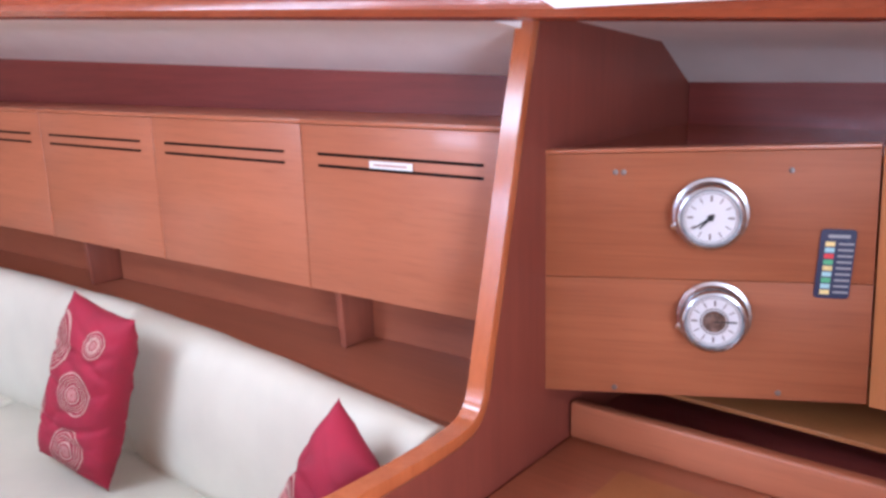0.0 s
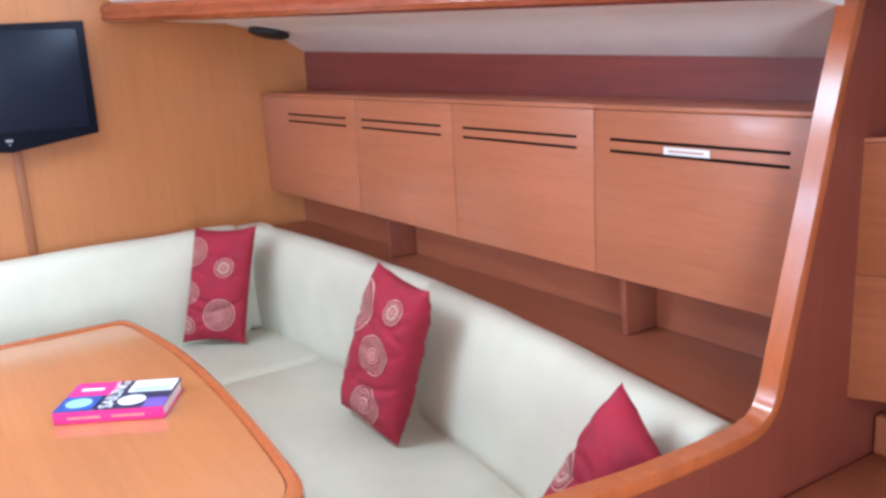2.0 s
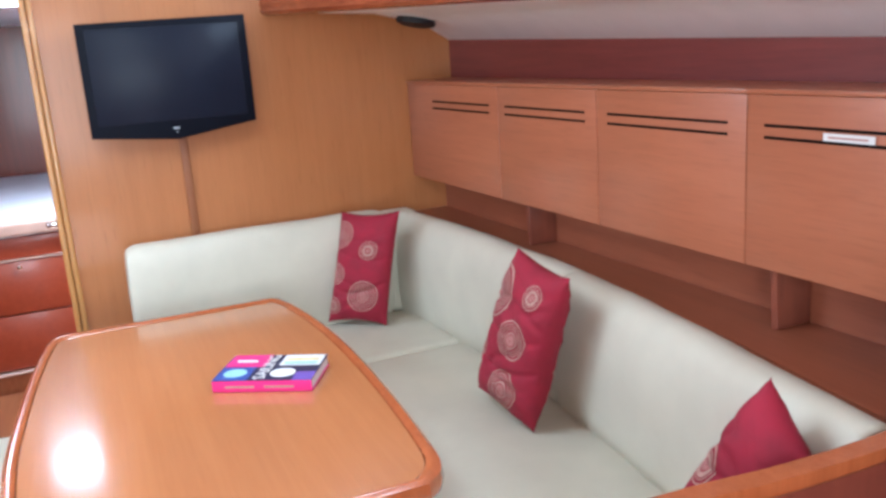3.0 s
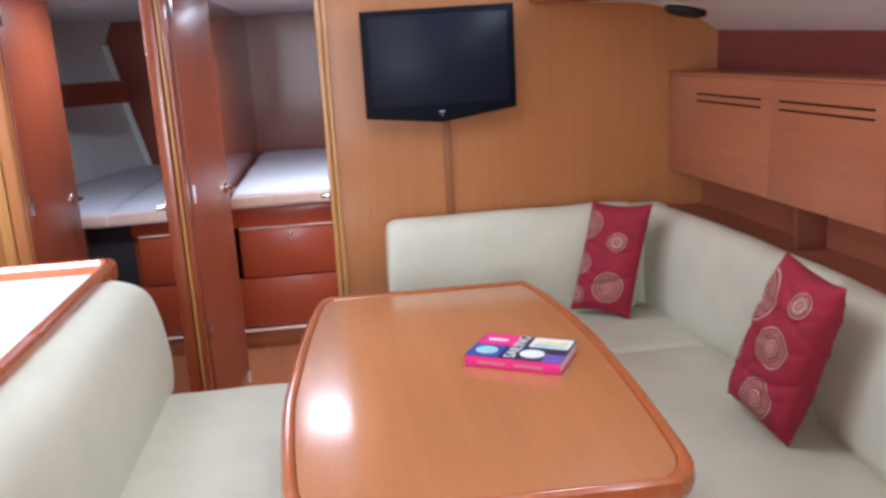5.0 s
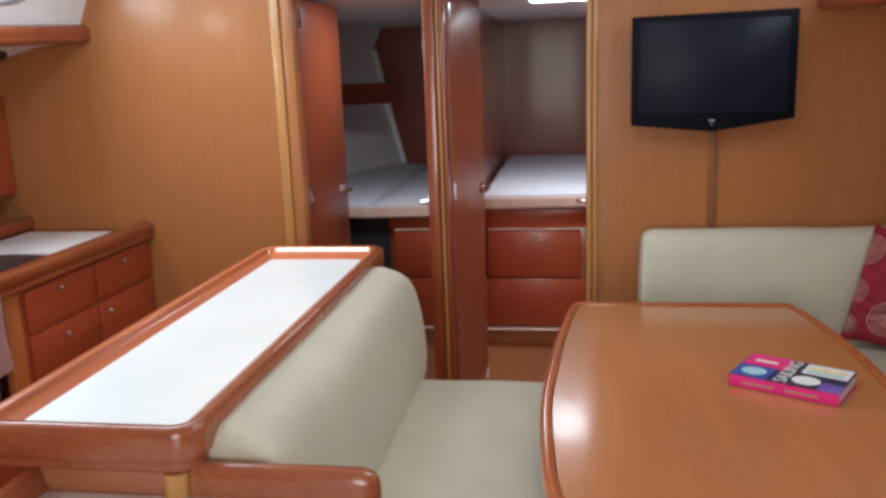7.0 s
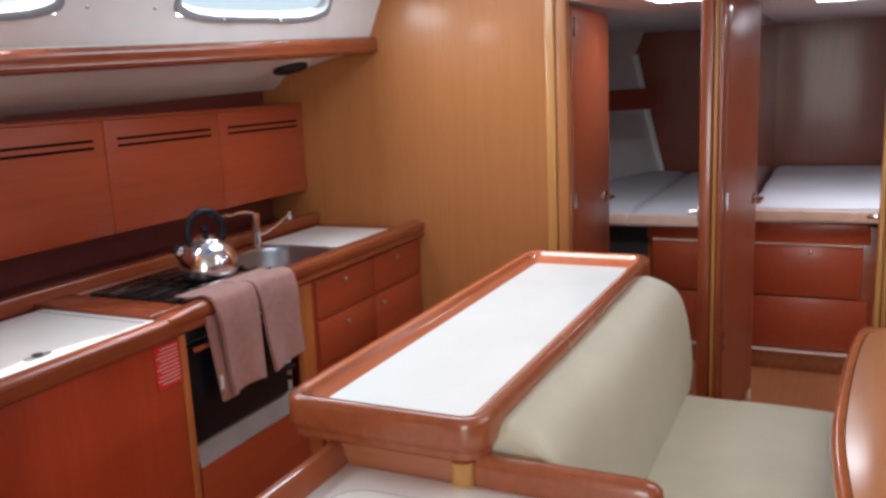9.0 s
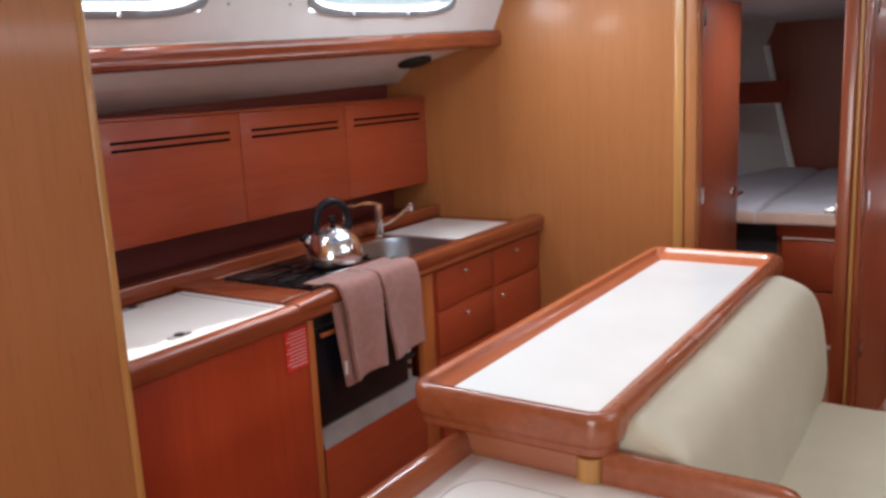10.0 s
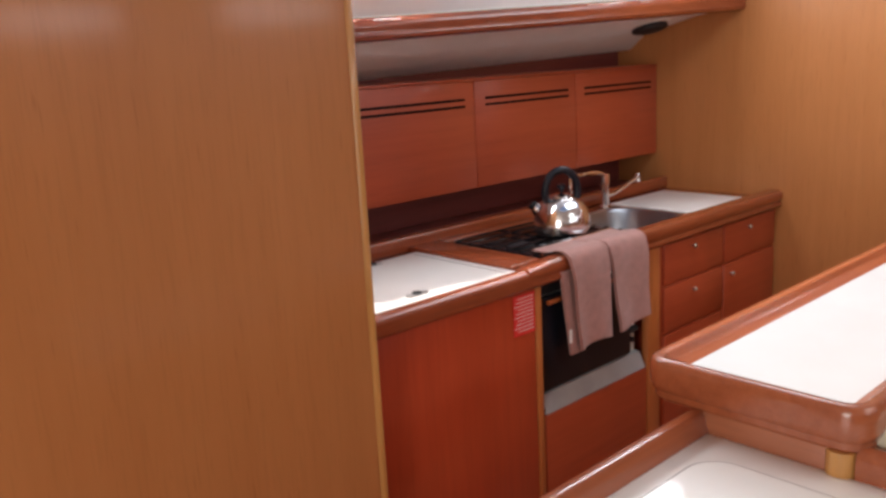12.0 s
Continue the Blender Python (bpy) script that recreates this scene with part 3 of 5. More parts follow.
M_shelf = wood("cabin_shelf_veneer", (0.10, 0.018, 0.010), (0.17, 0.032, 0.016), "x", 0.4, 0.1)
sh = thing("cabin_shelf", (-5.5, -1.85, 1.33), "dark red-brown shelf along the white hull lining", "shelf")
part("fiddle", prism([(-5.35, -1.375, 1.33), (-5.35, -1.375, 1.465), (-4.75, -2.05, 1.465), (-4.75, -2.05, 1.33)], (-0.02, -0.02, 0), 0.004), M_shelf, sh)
part("board", prism([(-5.36, -1.40, 1.33), (-4.76, -2.07, 1.33), (-4.76, -2.40, 1.33), (-5.5, -2.10, 1.33)], (0, 0, 0.015)), M_hull, sh)


def cabin_door(name, hinge_y, tip_y, tip_x, label):
    t = thing(name, (B - 0.05, hinge_y, 0.05), label, "door", "open cabin doors")
    a, c = Vector((B - 0.05, hinge_y, 0)), Vector((tip_x, tip_y, 0))
    d = (c - a).normalized()
    side = Vector((-d.y, d.x, 0)) * 0.026
    up = Vector((0, 0, 1))
    pts = [a + up * 0.07, c + up * 0.07, c + up * 1.84, a + up * 1.84]
    part("leaf", prism(pts, side, 0.003), M_door, t)
    for z in (0.42, 1.00, 1.72):
        hp = a + up * z
        part("hinge", prism([hp + d * 0.002, hp + d * 0.03, hp + d * 0.03 + up * 0.075, hp + d * 0.002 + up * 0.075], -side * 0.14), M_steel, t, "small steel hinge plate")
    for s, sg in ((0.0, -1), (1.0, 1)):
        base = c - d * 0.065 + side * s + up * 0.985
        out = (side * sg).normalized()
        h = part("handle", tube([base, base + out * 0.035, base + out * 0.042 - d * 0.012, base + out * 0.042 - d * 0.10], 0.0105, 10), M_chrome, t, "chrome lever handle")
        part("rosette", lathe([(0.027, 0), (0.027, 0.006), (0.020, 0.010), (0.0, 0.010)], base, out, 16), M_chrome, h)
    part("edge_band", prism([c + d * 0.0005 + up * 0.07, c + d * 0.006 + up * 0.07, c + d * 0.006 + up * 1.84, c + d * 0.0005 + up * 1.84], side), M_trim_z, t)
    part("door_stop", lathe([(0.009, 0), (0.009, 0.05), (0.0, 0.055)], c + d * 0.02 + side * 0.5 + up * 0.0, (0, 0, 1), 8), M_paper, t, "small white door stop")
    return t


cabin_door("cabin_door", -0.703, -0.636, -3.86, "glossy red-brown cabin door standing open")
cabin_door("cabin_door", -1.322, -1.312, -3.86, "glossy red-brown cabin door standing open")
for y in (-0.80, -0.155):
    k = thing("door_catch", (B - 0.02, y, 1.0), "small chrome door catch on the casing", "door catch", "door catches")
    part("plate", box(B - 0.035, B - 0.005, y - 0.004, y + 0.0, 0.965, 1.035, 0.001), M_chrome, k)
    part("bolt", lathe([(0.009, 0), (0.011, 0.01), (0.009, 0.03), (0.012, 0.04), (0.0, 0.045)], (B - 0.02, y, 1.0), (0, -1, 0), 10), M_chrome, k)


# ---- settee ----
def locker_row(y_of, seams, z0, z1, slit_z, side, mats, label, slit_gap=0.026, slit_half=0.003, slit_len=1.0):
    """Overhead lockers: a carcase and one flap per bay, each with two air slits."""
    out = []
    for i, (a, c) in enumerate(zip(seams, seams[1:])):
        mid = (a + c) / 2
        t = thing("overhead_locker", (mid, y_of(mid), z0), label, "cabinet", "overhead lockers")
        ya, yc = y_of(a), y_of(c)
        g = 0.0015
        part("flap", prism([(a + g, ya, z0), (c - g, yc, z0), (c - g, yc, z1 - 0.012), (a + g, ya, z1 - 0.012)], (0, side * 0.018, 0), 0.002), mats[0], t)
        part("top_edge", prism([(a, ya - side * 0.004, z1 - 0.011), (c, yc - side * 0.004, z1 - 0.011), (c, yc - side * 0.004, z1), (a, ya - side * 0.004, z1)], (0, side * 0.2, 0), 0.004), mats[1], t)
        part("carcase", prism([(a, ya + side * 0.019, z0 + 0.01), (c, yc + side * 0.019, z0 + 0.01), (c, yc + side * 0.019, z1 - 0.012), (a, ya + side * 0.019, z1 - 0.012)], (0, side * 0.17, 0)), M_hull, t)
        for dz in (0.0, slit_gap):
            s0, s1 = max(a + 0.052, c - 0.058 - 0.50 * slit_len), c - 0.058
            z = slit_z - dz
            part("air_slit", prism([(s0, y_of(s0) - side * 0.0025, z - slit_half), (s1, y_of(s1) - side * 0.0025, z - slit_half), (s1, y_of(s1) - side * 0.0025, z + slit_half), (s0, y_of(s0) - side * 0.0025, z + slit_half)], (0, side * 0.006, 0)), M_slit, t, "narrow dark air slit")
        out.append(t)
    return out


lockers = locker_row(cab_y, [B + 0.002, -2.488, -1.922, -1.365, -0.812], 1.010, 1.408, 1.331, 1, (M_cab_x, M_cab_x), "orange-brown veneered locker flap with air slits above the settee", slit_len=0.91)
lab = thing("locker_label", (-1.09, cab_y(-1.09), 1.32), "small white printed label on the locker slits", "label")
part("paper", prism([(-1.157, cab_y(-1.157) - 0.0065, 1.309), (-1.042, cab_y(-1.042) - 0.0065, 1.309), (-1.042, cab_y(-1.042) - 0.0065, 1.3245), (-1.157, cab_y(-1.157) - 0.0065, 1.3245)], (0, 0.003, 0)), M_paper, lab)
part("print_bar", prism([(-1.145, cab_y(-1.145) - 0.0075, 1.3145), (-1.055, cab_y(-1.055) - 0.0075, 1.3145), (-1.055, cab_y(-1.055) - 0.0075, 1.3185), (-1.145, cab_y(-1.145) - 0.0075, 1.3185)], (0, 0.001, 0)), M_stitch, lab, "faded line of print")

# shelf behind the backrest, its sloped back and the fins
structure("shelf", prism([(B, 1.24, 0.835), (-2.6, 1.265, 0.835), (-1.9, 1.28, 0.835), (-1.3, 1.25, 0.835), (-0.802, 1.19, 0.835), (-0.802, 1.53, 0.835), (B, 1.44, 0.835)], (0, 0, 0.02)), M_ledge_shaded, "wooden ledge behind the settee backrest")
structure("shelf_back", prism([(B, 1.395, 0.856), (-0.802, 1.495, 0.856), (-0.802, 1.495, 1.02), (B, 1.395, 1.02)], (0, 0.012, 0)), M_ledge_shaded, "veneered back board under the lockers")
M_fin = wood("fin_veneer", (0.17, 0.045, 0.026), (0.26, 0.075, 0.04), "z", 0.4, 0.1)
for x in (-2.385, -1.315):
    f = thing("shelf_fin", (x, cab_y(x) + 0.08, 0.856), "reddish wooden support fin under the lockers", "bracket", "fins under the lockers")
    y0, y1 = cab_y(x) + 0.035, cab_y(x) + 0.145
    part("fin", prism([(x - 0.01, y0 + 0.01, 0.857), (x - 0.01, y1, 0.857), (x - 0.01, y1, 1.02), (x - 0.01, y0, 1.02)], (0.02, 0, 0), 0.002), M_fin, f)


def bow(x):   # the long backrest follows the hull
    s = (x - B) / 2.45
    return 1.055 + 0.11 * math.sin(math.pi * min(1, max(0, s * 0.92 + 0.06))) - 0.03 * s


profile = [(0.0, 0.47), (-0.012, 0.56), (-0.014, 0.68), (-0.006, 0.79), (0.008, 0.855), (0.03, 0.893), (0.062, 0.908), (0.10, 0.900), (0.13, 0.875), (0.14, 0.80), (0.14, 0.47)]


def fine(prof, n=3):
    q = smooth_line([(a, z, 0) for a, z in prof], n)
    return [(p.x, p.y) for p in q]


def long_back(x0, x1, label):
    st = [((x0 + (x1 - x0) * i / 14, bow(x0 + (x1 - x0) * i / 14), 0), (0, 1, 0)) for i in range(15)]
    low = [(a, z - 0.02 * max(0, (z - 0.6) / 0.3)) for a, z in profile]
    c = thing("backrest_cushion", ((x0 + x1) / 2, bow((x0 + x1) / 2) + 0.07, 0.47), label, "cushion", "settee backrests")
    part("cover", wobble(sweep(fine(low), st, 5, 0.022), 0.006, 5), M_fabric, c, smooth=70)
    return c


long_back(-3.13, -1.93, "cream upholstered backrest along the lockers")
long_back(-1.925, -0.815, "cream upholstered backrest beside the partition")
st = [((-3.07 - 0.012 * math.sin(math.pi * i / 12), 0.045 + (1.06 - 0.045) * i / 12, 0), (-1, 0, 0)) for i in range(13)]
c = thing("backrest_cushion", (-3.13, 0.55, 0.47), "cream upholstered backrest against the bulkhead", "cushion", "settee backrests")
part("cover", wobble(sweep(fine(profile), st, 6, 0.05), 0.006, 5), M_fabric, c, smooth=70)
c = thing("backrest_cushion", (-3.14, 1.16, 0.47), "cream corner piece of the settee backrest", "cushion", "settee backrests")
part("cover", wobble(box(-3.215, -3.085, 1.045, 1.20, 0.47, 0.892, 0.03, 4), 0.005, 6), M_fabric, c, smooth=70)


def seat(name, x0, x1, y0, y1, label, group, z0=0.36, z1=0.48, r=0.03):
    t = thing(name, ((x0 + x1) / 2, (y0 + y1) / 2, z0), label, "cushion", group)
    b = box(x0, x1, y0, y1, z0, z1, r, 4)
    bmesh.ops.subdivide_edges(b, edges=[e for e in b.edges if e.calc_length() > 0.2], cuts=8, use_grid_fill=True)
    for v in b.verts:
        if v.co.z > z1 - 0.01:
            v.co.z += 0.012 * math.sin(math.pi * (v.co.x - x0) / (x1 - x0)) * math.sin(math.pi * (v.co.y - y0) / (y1 - y0))
    part("cover", wobble(b, 0.005, 5), M_fabric, t, smooth=70)
    return t


seat("seat_cushion", -2.60, -0.815, 0.58, 1.19, "cream upholstered settee seat along the lockers", "settee seats")
seat("seat_cushion", -3.10, -2.605, 0.03, 1.19, "cream upholstered settee seat against the bulkhead", "settee seats")
sb = thing("settee_base", (-2.0, 0.9, 0), "veneered wooden settee base", "bench base")
part("long_base", box(-2.60, -0.82, 0.62, 1.40, 0, 0.358, 0.004), M_cab_x, sb)
part("short_base", box(-3.24, -2.602, 0.06, 1.40, 0, 0.358, 0.004), M_cab_y, sb)


def pillow(corners, thick, medallions, label):
    """A square cushion spanned by four corners (bl, br, tr, tl), with embroidered rounds on its face."""
    bl, br, tr, tl = [Vector(c) for c in corners]
    nrm = (br - bl).cross(tl - bl).normalized()

    def at(u, v, side):
        p = bl * (1 - u) * (1 - v) + br * u * (1 - v) + tr * u * v + tl * (1 - u) * v
        a, c = 2 * u - 1, 2 * v - 1
        body = max(0.0, (1 - a ** 4) * (1 - c ** 4)) ** 0.62
        centre = (bl + br + tr + tl) / 4
        pinch = 1 - 0.07 * (1 - abs(a) ** 2) * (abs(c) ** 6) - 0.07 * (1 - abs(c) ** 2) * (abs(a) ** 6)
        p = centre + (p - centre) * pinch
        ridge = 1 - abs(noise.noise(Vector((p.x * 5 + p.z * 2, p.y * 5, p.z * 13)))) * 2.2
        crumple = (0.010 * noise.noise(p * 7) - 0.009 * max(0.0, ridge) ** 4 + 0.0015 * noise.noise(p * 26)) * body
        tuck = sum(math.exp(-((v - c0 - 0.06 * math.sin(4 * u + 9 * c0)) / 0.018) ** 2) * d0 for c0, d0 in ((0.345, 0.010), (0.69, 0.008), (0.90, 0.005)))
        return p + nrm * side * (thick / 2 * body) + nrm * (crumple - side * tuck * body)
    n = 64
    b = bmesh.new()
    for side in (1, -1):
        g = [[b.verts.new(at(i / n, j / n, side)) for j in range(n + 1)] for i in range(n + 1)]
        for i in range(n):
            for j in range(n):
                b.faces.new((g[i][j], g[i + 1][j], g[i + 1][j + 1], g[i][j + 1]))
    bmesh.ops.remove_doubles(b, verts=b.verts[:], dist=0.0004)
    base = (bl + br) / 2
    t = thing("throw_pillow", base, label, "pillow", "crimson throw pillows")
    part("cover", b, M_pillow, t, smooth=80)
    w, h = (br - bl).length, (tl - bl).length
    for u, v, r, rings in medallions:
        m = bmesh.new()
        k = 30

        def spot(rad, ang):
            uu, vv = u + rad * math.cos(ang) / w, v + rad * math.sin(ang) / h
            uu, vv = min(0.985, max(0.015, uu)), min(0.985, max(0.015, vv))
            return at(uu, vv, 1) + nrm * 0.0026
        for r0, r1 in rings:
            q = [[m.verts.new(spot(r * s, 2 * math.pi * i / k)) for i in range(k)] for s in (r0, (r0 + r1) / 2, r1)]
            for ra, rb in zip(q, q[1:]):
                for i in range(k):
                    m.faces.new((ra[i], ra[(i + 1) % k], rb[(i + 1) % k], rb[i]))
        part("medallion", m, M_stitch, t, "round beige embroidered medallion", 80)
        hub = bmesh.new()
        q = [[hub.verts.new(spot(r * s, 2 * math.pi * i / k)) for i in range(k)] for s in (0.04, 0.16, 0.28)]
        for ra, rb in zip(q, q[1:]):
            for i in range(k):
                hub.faces.new((ra[i], ra[(i + 1) % k], rb[(i + 1) % k], rb[i]))
        part("medallion_centre", hub, M_stitch2, t, "", 80)
    return t


R3 = ((0.34, 0.42), (0.52, 0.57), (0.64, 0.69), (0.76, 0.81), (0.91, 0.99))
R2 = ((0.36, 0.62), (0.70, 0.76), (0.90, 1.0))
pillow([(-3.035, 0.757, 0.505), (-2.885, 0.950, 0.493), (-2.865, 1.035, 0.945), (-3.055, 0.862, 0.935)], 0.11,
       [(0.60, 0.26, 0.062, R3), (0.62, 0.66, 0.036, R2), (0.10, 0.80, 0.055, R3), (0.08, 0.45, 0.045, R3), (0.10, 0.16, 0.035, R2)], "crimson throw pillow with beige rounds standing in the settee corner")
pillow([(-2.09, 0.965, 0.522), (-1.782, 0.985, 0.495), (-1.640, 1.03, 0.962), (-1.918, 1.035, 0.988)], 0.12,
       [(0.59, 0.185, 0.068, R3), (0.60, 0.53, 0.064, R3), (0.72, 0.83, 0.038, R2), (0.14, 0.76, 0.085, R3), (0.08, 0.38, 0.04, R2)], "crimson throw pillow with beige rounds leaning on the backrest")
pillow([(-1.16, 0.90, 0.50), (-0.90, 0.86, 0.50), (-0.835, 0.975, 0.86), (-0.945, 1.0, 0.955)], 0.13,
       [(0.24, 0.64, 0.045, R2), (0.18, 0.30, 0.055, R3)], "crimson throw pillow with beige rounds beside the partition")

# ---- table and book ----
TZ = 0.72
right = [(-2.755, 0.50), (-2.70, 0.53), (-2.45, 0.568), (-2.16, 0.585), (-1.79, 0.58), (-1.45, 0.557), (-1.345, 0.535), (-1.30, 0.49)]
left = [(-1.30, -0.19), (-1.345, -0.245), (-1.45, -0.272), (-1.80, -0.292), (-2.05, -0.285), (-2.40, -0.262), (-2.70, -0.225), (-2.755, -0.19)]
rim = [(p.x, p.y) for p in smooth_line([(x, y, 0) for x, y in right], 4)] + [(p.x, p.y) for p in smooth_line([(x, y, 0) for x, y in left], 4)]
tb = thing("dining_table", (-2.03, 0.15, 0), "glossy orange-brown wooden saloon table with bowed sides", "table")
cx, cy = -2.03, 0.145


def ring(s, z):
    return [(cx + (x - cx) * (1 - s / 0.73), cy + (y - cy) * (1 - s / 0.43), z) for x, y in rim]


part("tabletop", loft([ring(0.02, TZ - 0.04), ring(0.0285, TZ - 0.01), ring(0.0285, TZ)]), M_table, tb)
part("edging", loft([ring(0.028, TZ - 0.045), ring(0.008, TZ - 0.045), ring(0.0, TZ - 0.036), ring(-0.003, TZ - 0.018), ring(0.0, TZ + 0.002), ring(0.008, TZ + 0.008), ring(0.018, TZ + 0.008), ring(0.026, TZ + 0.003), ring(0.028, TZ - 0.01)], caps=False), M_trim_z, tb, "rounded glossy raised wooden edge")
part("pedestal", loft([[(cx + x, cy + y, z) for x, y in rounded(w, h, 0.04)] for z, w, h in ((0.0, 0.5, 0.3), (0.02, 0.5, 0.3), (0.03, 0.36, 0.16), (TZ - 0.045, 0.36, 0.16))]), M_red_z, tb)

b0, b1 = Vector((-2.006, 0.184, TZ + 0.001)), Vector((-1.876, 0.409, TZ + 0.001))
ux = (b1 - b0).normalized()
uy = Vector((-ux.y, ux.x, 0))
L, W, T = 0.260, 0.175, 0.031
bk = thing("book", (-1.99, 0.33, TZ), "thick paperback with a pink and blue cover on the table", "book")


def on_book(u, v, h=0.0):
    return b0 + ux * (u * L) + uy * (v * W) + Vector((0, 0, h))


def patch(u0, u1, v0, v1, h0=T, t=0.0012):
    return prism([on_book(u0, v0, h0), on_book(u1, v0, h0), on_book(u1, v1, h0), on_book(u0, v1, h0)], (0, 0, t))


part("pages", prism([on_book(0.0, 0.01, 0.002), on_book(0.985, 0.01, 0.002), on_book(0.985, 0.985, 0.002), on_book(0.0, 0.985, 0.002)], (0, 0, T - 0.004)), M_paper, bk, "white page block")
part("back_cover", patch(0, 1, 0, 1, 0.0, 0.002), M_pink, bk)
part("spine", prism([on_book(-0.01, -0.012, 0.0), on_book(1.0, -0.012, 0.0), on_book(1.0, 0.006, 0.0), on_book(-0.01, 0.006, 0.0)], (0, 0, T), 0.002), M_pink, bk, "magenta spine")
part("side_edge", prism([on_book(-0.014, 0.0, 0.0), on_book(0.0, 0.0, 0.0), on_book(0.0, 1.0, 0.0), on_book(-0.014, 1.0, 0.0)], (0, 0, T)), M_blue, bk)
cov = part("front_cover", patch(-0.01, 1, -0.01, 1, T - 0.002, 0.002), M_navy, bk, "cover divided into pink, blue and navy pictures")
part("pink_field", patch(0.0, 0.42, 0.52, 1.0), M_pink, cov)
part("blue_field", patch(0.0, 0.34, 0.0, 0.5), M_blue, cov)
part("pale_picture", patch(0.56, 0.98, 0.56, 0.97), M_paper, cov)
part("yellow_strip", patch(0.60, 0.94, 0.74, 0.84, T + 0.0012, 0.0004), M_yellow, cov)
part("blue_strip", patch(0.60, 0.94, 0.60, 0.70, T + 0.0012, 0.0004), M_cyan, cov)
part("violet_field", patch(0.80, 1.0, -0.01, 0.30), M_violet, cov)
part("pink_print", patch(0.08, 0.30, 0.70, 0.78, T + 0.0012, 0.0004), M_paper, cov)
for u, v, a, c in ((0.17, 0.26, 0.12, 0.16), (0.66, 0.26, 0.13, 0.17)):
    pts = [on_book(u + a * math.cos(2 * math.pi * i / 20), v + c * math.sin(2 * math.pi * i / 20), T + 0.0012) for i in range(20)]
    part("round_picture", prism(pts, (0, 0, 0.0006)), M_cyan if u < 0.4 else M_paper, cov)
fc = bpy.data.curves.new("title", "FONT")
fc.body, fc.size, fc.extrude, fc.align_x, fc.align_y = "SAILING", 0.046, 0.0004, "CENTER", "CENTER"
fc.materials.append(M_paper)
tt = new("title", fc)
mt = Matrix((( -uy.x * -1, -ux.x, 0, 0), (-uy.y * -1, -ux.y, 0, 0), (0, 0, 1, 0), (0, 0, 0, 1)))
mt.translation = on_book(0.46, 0.5, T + 0.002)
tt.parent = cov
tt.matrix_basis = mt
for i, v in enumerate((0.0, 0.3)):
    part("spine_print", prism([on_book(0.12 + 0.4 * i, -0.0135, 0.011), on_book(0.42 + 0.4 * i, -0.0135, 0.011), on_book(0.42 + 0.4 * i, -0.0135, 0.017), on_book(0.12 + 0.4 * i, -0.0135, 0.017)], uy * 0.001), M_stitch, bk)

# ---- television ----
tv = thing("television", (B + 0.06, 0.295, 1.48), "black flat television with a shallow pointed chin on the bulkhead", "television")
tx = -3.135
part("back_shell", box(tx - 0.055, tx - 0.012, 0.04, 0.55, 1.335, 1.67, 0.015, 3), M_matt, tv)
part("wall_mount", box(B + 0.001, tx - 0.054, 0.20, 0.39, 1.40, 1.60, 0.004), M_matt, tv)
part("bezel", prism([(tx - 0.015, 0.004, 1.697), (tx - 0.015, 0.004, 1.304), (tx - 0.015, 0.298, 1.275), (tx - 0.015, 0.587, 1.318), (tx - 0.015, 0.587, 1.705)], (0.018, 0, 0), 0.004, 3), M_black2, tv)
part("screen", box(tx + 0.002, tx + 0.0045, 0.032, 0.557, 1.345, 1.677, 0.001), M_screen, tv, "dark glossy blank screen")
part("chin_badge", box(tx + 0.002, tx + 0.005, 0.284, 0.306, 1.312, 1.320, 0.001), M_grey, tv, "small grey badge")
part("status_light", lathe([(0.003, 0), (0.003, 0.002), (0, 0.002)], (tx + 0.002, 0.295, 1.302), (1, 0, 0), 8), M_grey, tv)
cc = thing("cable_cover", (B + 0.01, 0.32, 0.86), "wood-coloured cable cover strip under the television", "cable cover")
part("strip", box(B + 0.0005, B + 0.012, 0.307, 0.337, 0.86, 1.33, 0.004, 3), wood("strip_veneer", (0.24, 0.083, 0.027), (0.31, 0.112, 0.038), "z", 0.5, 0.0), cc)

# ---- overhead reading lamps under the side decks ----
for x, y, z, s in ((-3.08, 1.245, 1.652, 1), (-3.05, -2.56, 1.66, -1)):
    d = thing("deck_lamp", (x, y, z), "flat black round lamp on a white mount under the side deck", "lamp", "lamps under the side decks")
    mb = lathe([(0.096, 0.004), (0.096, -0.007), (0.088, -0.010), (0.0, -0.010)], (x, y, z + 0.008), (0, s * 0.22, 1), 32)
    part("mount", mb, M_liner, d, "white moulded mount")
    part("lamp_body", lathe([(0.074, 0.0), (0.080, -0.010), (0.076, -0.022), (0.05, -0.030), (0.0, -0.032)], (x, y, z - 0.001), (0, s * 0.22, 1), 24), M_matt, d, "black lamp body")

# ---- chart table corner ----
q0, q1 = Vector((-0.772, 1.415, 0)), Vector((-0.219, 1.6395, 0))
pd = (q1 - q0).normalized()
pn = Vector((pd.y, -pd.x, 0))
up = Vector((0, 0, 1))
nb = thing("instrument_panel", (-0.5, 1.55, 0.86), "veneered instrument panel above the chart table", "panel")
TL, TR, BR, BL = q0 + up * 1.350, q1 - pd * 0.013 + up * 1.366, q1 + pd * 0.002 + up * 0.892, q0 + up * 0.866
ML, MR = TL.lerp(BL, 0.5), TR.lerp(BR, 0.515)
part("upper_door", prism([ML + up * 0.0004, MR + up * 0.0004, TR, TL], -pn * 0.02, 0.002), M_panel, nb)
part("lower_door", prism([BL, BR, MR - up * 0.0004, ML - up * 0.0004], -pn * 0.02, 0.002), M_panel, nb)
